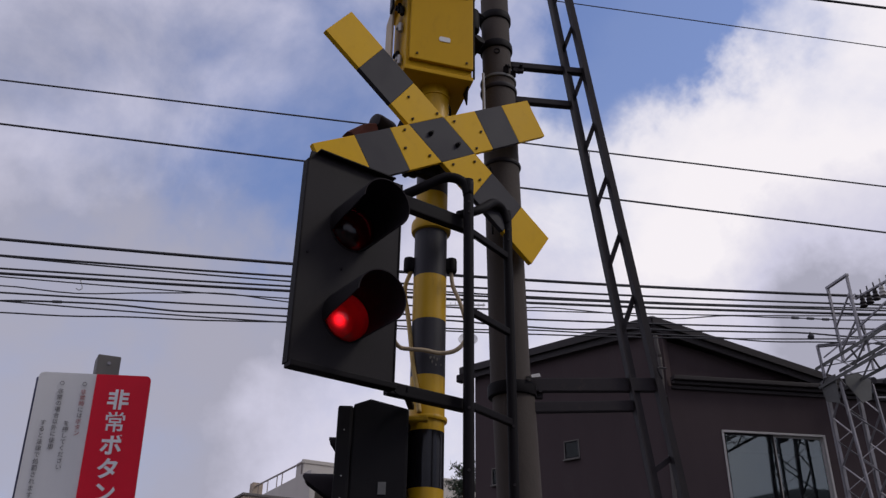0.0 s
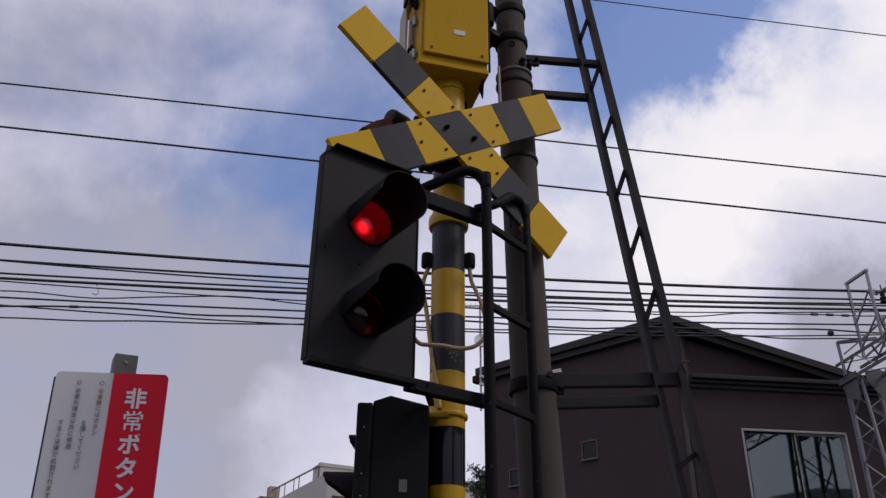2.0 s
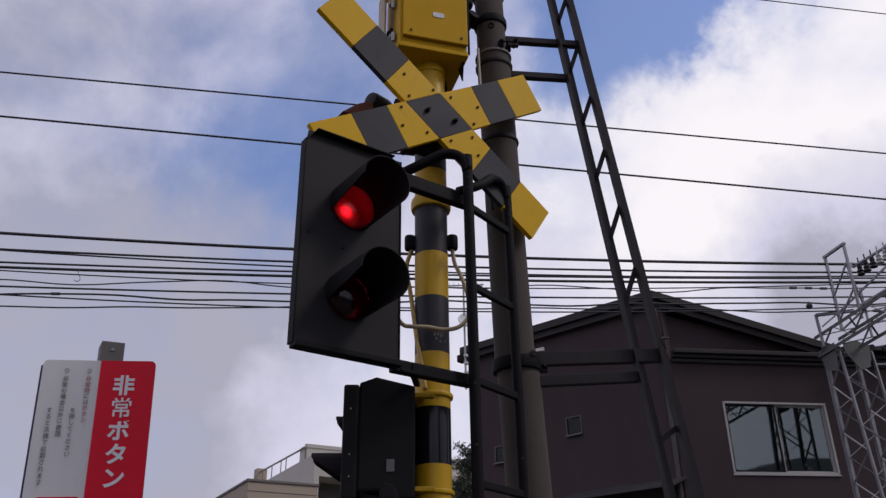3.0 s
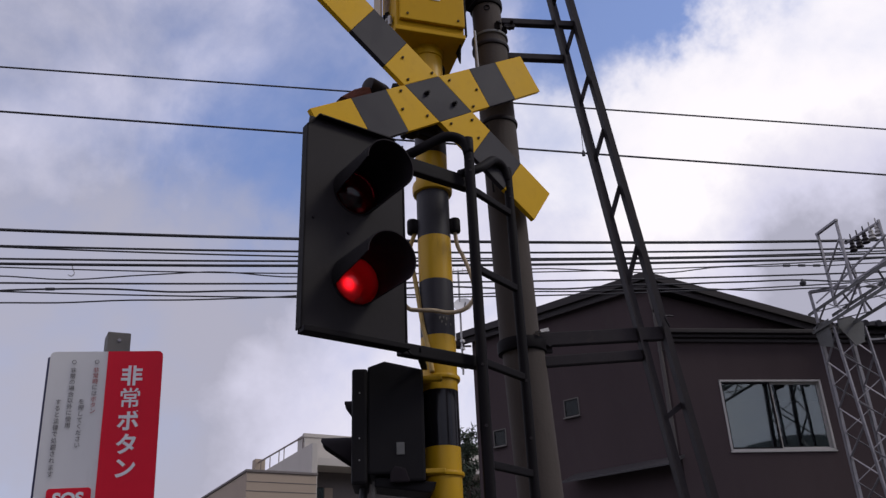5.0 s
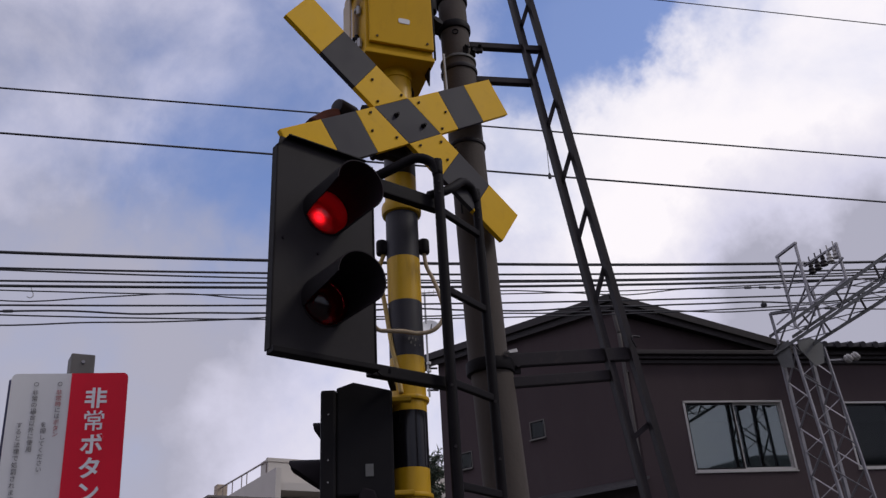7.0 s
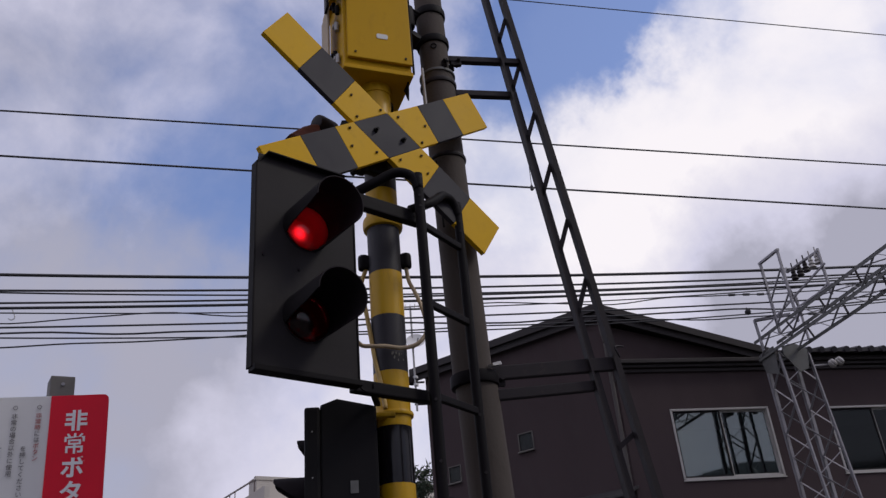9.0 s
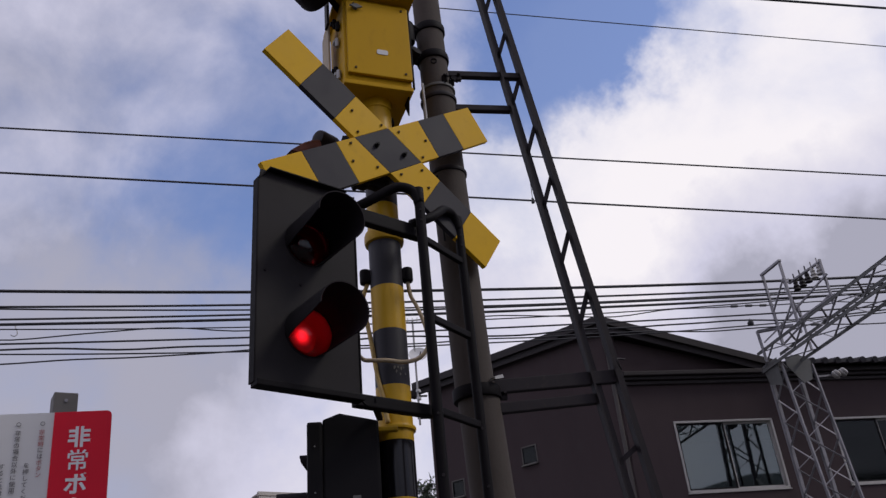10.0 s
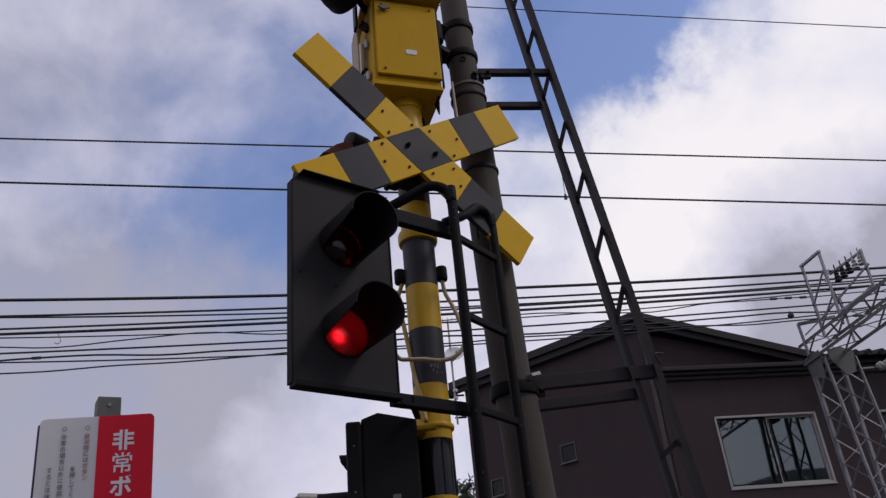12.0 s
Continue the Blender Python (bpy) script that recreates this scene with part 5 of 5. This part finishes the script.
# ---------------------------------------------------------------- train direction indicator
def indicator():
    t = thing("direction_indicator", "black moulded signal case with hooded faces clamped to the post", "signal", pose(-0.055, -0.045, 2.230, 0, 0, 147))
    # its face looks along +x here
    part("case", prism([(0.035, -0.19), (0.13, -0.19), (0.15, -0.165), (0.222, -0.165), (0.222, 0.192), (0.165, 0.212), (0.035, 0.180)], 0.19, shift(0.0, -0.095, 0), None, 0.008), DARK_CASE, t, "black moulded case")
    part("foot", prism([(0.085, -0.193), (0.10, -0.15), (0.135, -0.14), (0.15, -0.165), (0.15, -0.193)], 0.02, shift(0, 0.086, 0), None, 0.005), BLACK_HOOD, t)
    part("front_frame", box(0.052, 0.205, 0.380, shift(0.2475, 0.0, -0.005), 0.010), DARK_CASE, t, "black front frame")
    for z, ln, r in ((0.066, 0.030, 0.034), (-0.080, 0.105, 0.056)):
        b = bmesh.new()
        seg = 24
        rows = []
        for rr in (r, r - 0.005):
            bk = [b.verts.new((0.270, rr * math.cos(2 * math.pi * k / seg), z + rr * math.sin(2 * math.pi * k / seg))) for k in range(seg)]
            fr = [b.verts.new((0.272 + ln * min(1.0, max(0.0, 0.55 + 0.75 * math.sin(2 * math.pi * k / seg))), rr * math.cos(2 * math.pi * k / seg), z + rr * math.sin(2 * math.pi * k / seg))) for k in range(seg)]
            rows.append((bk, fr))
        for k in range(seg):
            j = (k + 1) % seg
            b.faces.new((rows[0][0][k], rows[0][0][j], rows[0][1][j], rows[0][1][k]))
            b.faces.new((rows[1][0][j], rows[1][0][k], rows[1][1][k], rows[1][1][j]))
            b.faces.new((rows[0][1][k], rows[0][1][j], rows[1][1][j], rows[1][1][k]))
        bmesh.ops.recalc_face_normals(b, faces=b.faces)
        part("visor", b, BLACK_HOOD, t, "black visor", smooth=True)
    part("maker_plate", box(0.026, 0.003, 0.040, shift(0.115, 0.0965, -0.085), 0.001), GALV_DULL, t, "small grey blank plate")
    for z in (0.10, -0.05, -0.12):
        part("screw", cyl(0.0024, 0.0024, 0.004, Matrix.Translation((0.2475, 0.104, z)) @ FACE_Y, 8), PALE_METAL, t)
    for z in (0.155, -0.155):
        part("clamp", box(0.07, 0.03, 0.016, shift(0.005, 0.06, z), 0.004), YELLOW_POST, t, "yellow post clamp")
    part("under_tray", prism([(0.0, -0.19), (0.20, -0.17), (0.20, -0.20), (0.02, -0.225)], 0.15, shift(0, -0.075, 0), None, 0.005), DARK_CASE, t)
    part("cable_tail", tube(spline([(0.235, 0.02, -0.18), (0.235, 0.02, -0.25), (0.18, 0.01, -0.30), (0.06, 0.0, -0.36)], 4), 0.014, 8), CABLE_BLACK, t)
    part("cable_tail", tube(spline([(0.20, 0.05, -0.18), (0.20, 0.05, -0.24), (0.15, 0.03, -0.30), (0.04, 0.02, -0.36)], 4), 0.009, 8), POST_GREY, t)


# ---------------------------------------------------------------- loose cables on the post
def post_cables():
    a = part("signal_cable", tube(spline([(-0.046, 0.050, 3.01), (-0.064, 0.058, 2.95), (-0.066, 0.056, 2.90), (-0.060, 0.046, 2.84), (-0.056, 0.034, 2.77), (-0.054, 0.018, 2.68), (-0.054, 0.0, 2.60), (-0.050, -0.020, 2.52), (-0.046, -0.034, 2.43)], 6), 0.0085, 10), CABLE_YELLOW, smooth=True)
    tagged(a, "ochre cable looping down the front of the striped post", "cable")
    b = part("signal_cable", tube(spline([(-0.275, -0.205, 2.64), (-0.20, -0.09, 2.65), (-0.128, -0.02, 2.657), (-0.095, -0.04, 2.652), (-0.055, -0.068, 2.649), (-0.004, -0.091, 2.643), (0.039, -0.116, 2.652), (0.07, -0.128, 2.681), (0.092, -0.125, 2.722), (0.115, -0.09, 2.79), (0.112, -0.07, 2.855), (0.100, -0.056, 2.907), (0.087, -0.044, 2.950), (0.080, -0.04, 3.012)], 6), 0.0078, 10), CABLE_PALE, smooth=True)
    tagged(b, "faded beige cable hanging in a loop round the post", "cable")


# ---------------------------------------------------------------- emergency button sign
def letters(text, size, material, parent, x, z, label=""):
    cu = bpy.data.curves.new("text", "FONT")
    cu.body = text
    cu.size = size
    cu.align_x = "CENTER"
    cu.align_y = "CENTER"
    cu.extrude = 0.0006
    cu.offset = 0.0 if size < 0.05 else (0.0007 if text == "常" else 0.0019)
    tmp = bpy.data.objects.new("text", cu)
    scene.collection.objects.link(tmp)
    bpy.context.view_layer.update()
    me = bpy.data.meshes.new_from_object(tmp.evaluated_get(bpy.context.evaluated_depsgraph_get()))
    bpy.data.objects.remove(tmp)
    bpy.data.curves.remove(cu)
    me.materials.clear()
    me.materials.append(material)
    ob = new("letter", me)
    ob.parent = parent
    ob.matrix_basis = pose(x, -0.0045, z, 90, 0, 0)
    if label:
        tagged(ob, label)
    return ob


def emergency_sign():
    W, H = 0.342, 0.64
    top = 2.469
    t = thing("emergency_button_sign", "white and red emergency button sign plate on a grey post", "sign", pose(-1.030, 0.3735, top - H / 2, 0, -2.2, -22.9))
    part("plate", prism(rounded(W, H, 0.016), 0.012), SIGN_WHITE, t, "white enamelled plate")
    split = 0.002
    r = 0.016
    red = [(split, H / 2 - 0.001), (split, -H / 2 + 0.001)] + [(W / 2 - r + r * math.cos(radians(a)), -H / 2 + r + r * math.sin(radians(a))) for a in range(-90, 1, 15)] + [(W / 2 - r + r * math.cos(radians(a)), H / 2 - r + r * math.sin(radians(a))) for a in range(0, 91, 15)]
    part("red_panel", prism(red, 0.004, shift(0.0005, -0.004, 0)), SIGN_RED, t, "glossy red panel")
    z = H / 2 - 0.088
    for i, ch in enumerate("非常ボタン"):
        letters(ch, 0.068, INK_WHITE, t, 0.080, z - i * 0.0732, "bold white letter").location.y = -0.0052
    cols = [(-0.029, "○", 0.037, 0, 0.019), (-0.029, "非常時にはボタン", 0.064, 1, 0.0190), (-0.0635, "を押してください", 0.166, 0, 0.0196), (-0.097, "○", 0.037, 0, 0.019), (-0.097, "非常の場合以外に使用", 0.064, 0, 0.0196), (-0.131, "すると法律で処罰されます", 0.166, 0, 0.0202)]
    for x, text, dz, tint, pitch in cols:
        for i, ch in enumerate(text):
            red_one = tint and ch in "非常時ボタン"
            letters(ch, 0.0178, INK_RED if red_one else INK_BLACK, t, x, H / 2 - dz - i * pitch)
    part("small_panel", prism(rounded(0.125, 0.10, 0.01), 0.004, shift(-0.073, -0.004, -0.160)), SIGN_RED, t, "small red panel")
    letters("SOS", 0.05, INK_WHITE, t, -0.073, -0.144).location.y = -0.0055
    # dark back plate that shows past one edge
    part("back_plate", prism(rounded(0.30, H, 0.004), 0.02, Matrix.Translation((-0.036, 0.030, -0.006)) @ pose(0, 0, 0, 0, 0, -3)), SIGN_NAVY, t, "dark navy back plate")
    p = part("post", box(0.074, 0.074, 2.558, shift(0, 0, 0), 0.004), POST_GREY, t, "square grey post", pose(0.012, 0.10, 2.558 / 2 - (top - H / 2), 0, 0, 16))
    part("cap_screw", cyl(0.006, 0.006, 0.006, Matrix.Translation((0.0, -0.039, 1.25)) @ FACE_Y, 8), GALV, p)
    part("bracket", box(0.16, 0.03, 0.03, shift(0.0, 0.045, 0.2), 0.003), GALV, t)
    part("bracket", box(0.16, 0.03, 0.03, shift(0.0, 0.045, -0.2), 0.003), GALV, t)


ground()
house()
antenna()
apartment()
pine()
gantry()
wires()
grey_pole()
lattice_stay()
signal_post()
crossbuck()
flashing_lights()
rear_lamp()
service_ladder()
control_box()
horn()
indicator()
post_cables()
emergency_sign()


# ---------------------------------------------------------------- what moves
def motions():
    """The added diode discs turn face about every 0.6 s, by turns, so the two lamps blink."""
    for n, disc in enumerate(DISCS):
        at = disc.matrix_basis.translation.copy()
        turn = 180 if n == 0 else 0  # the lower lamp starts lit
        rows = [(0.0, pose(at.x, at.y, at.z, 0, 0, turn))]
        for k in range(1, 21):
            t0 = 0.6 * k - 0.1
            for i in range(4):
                rows.append((t0 + i / 30, pose(at.x, at.y, at.z, 0, 0, turn + 60 * i)))
            turn += 180
        walk(disc, rows)


motions()
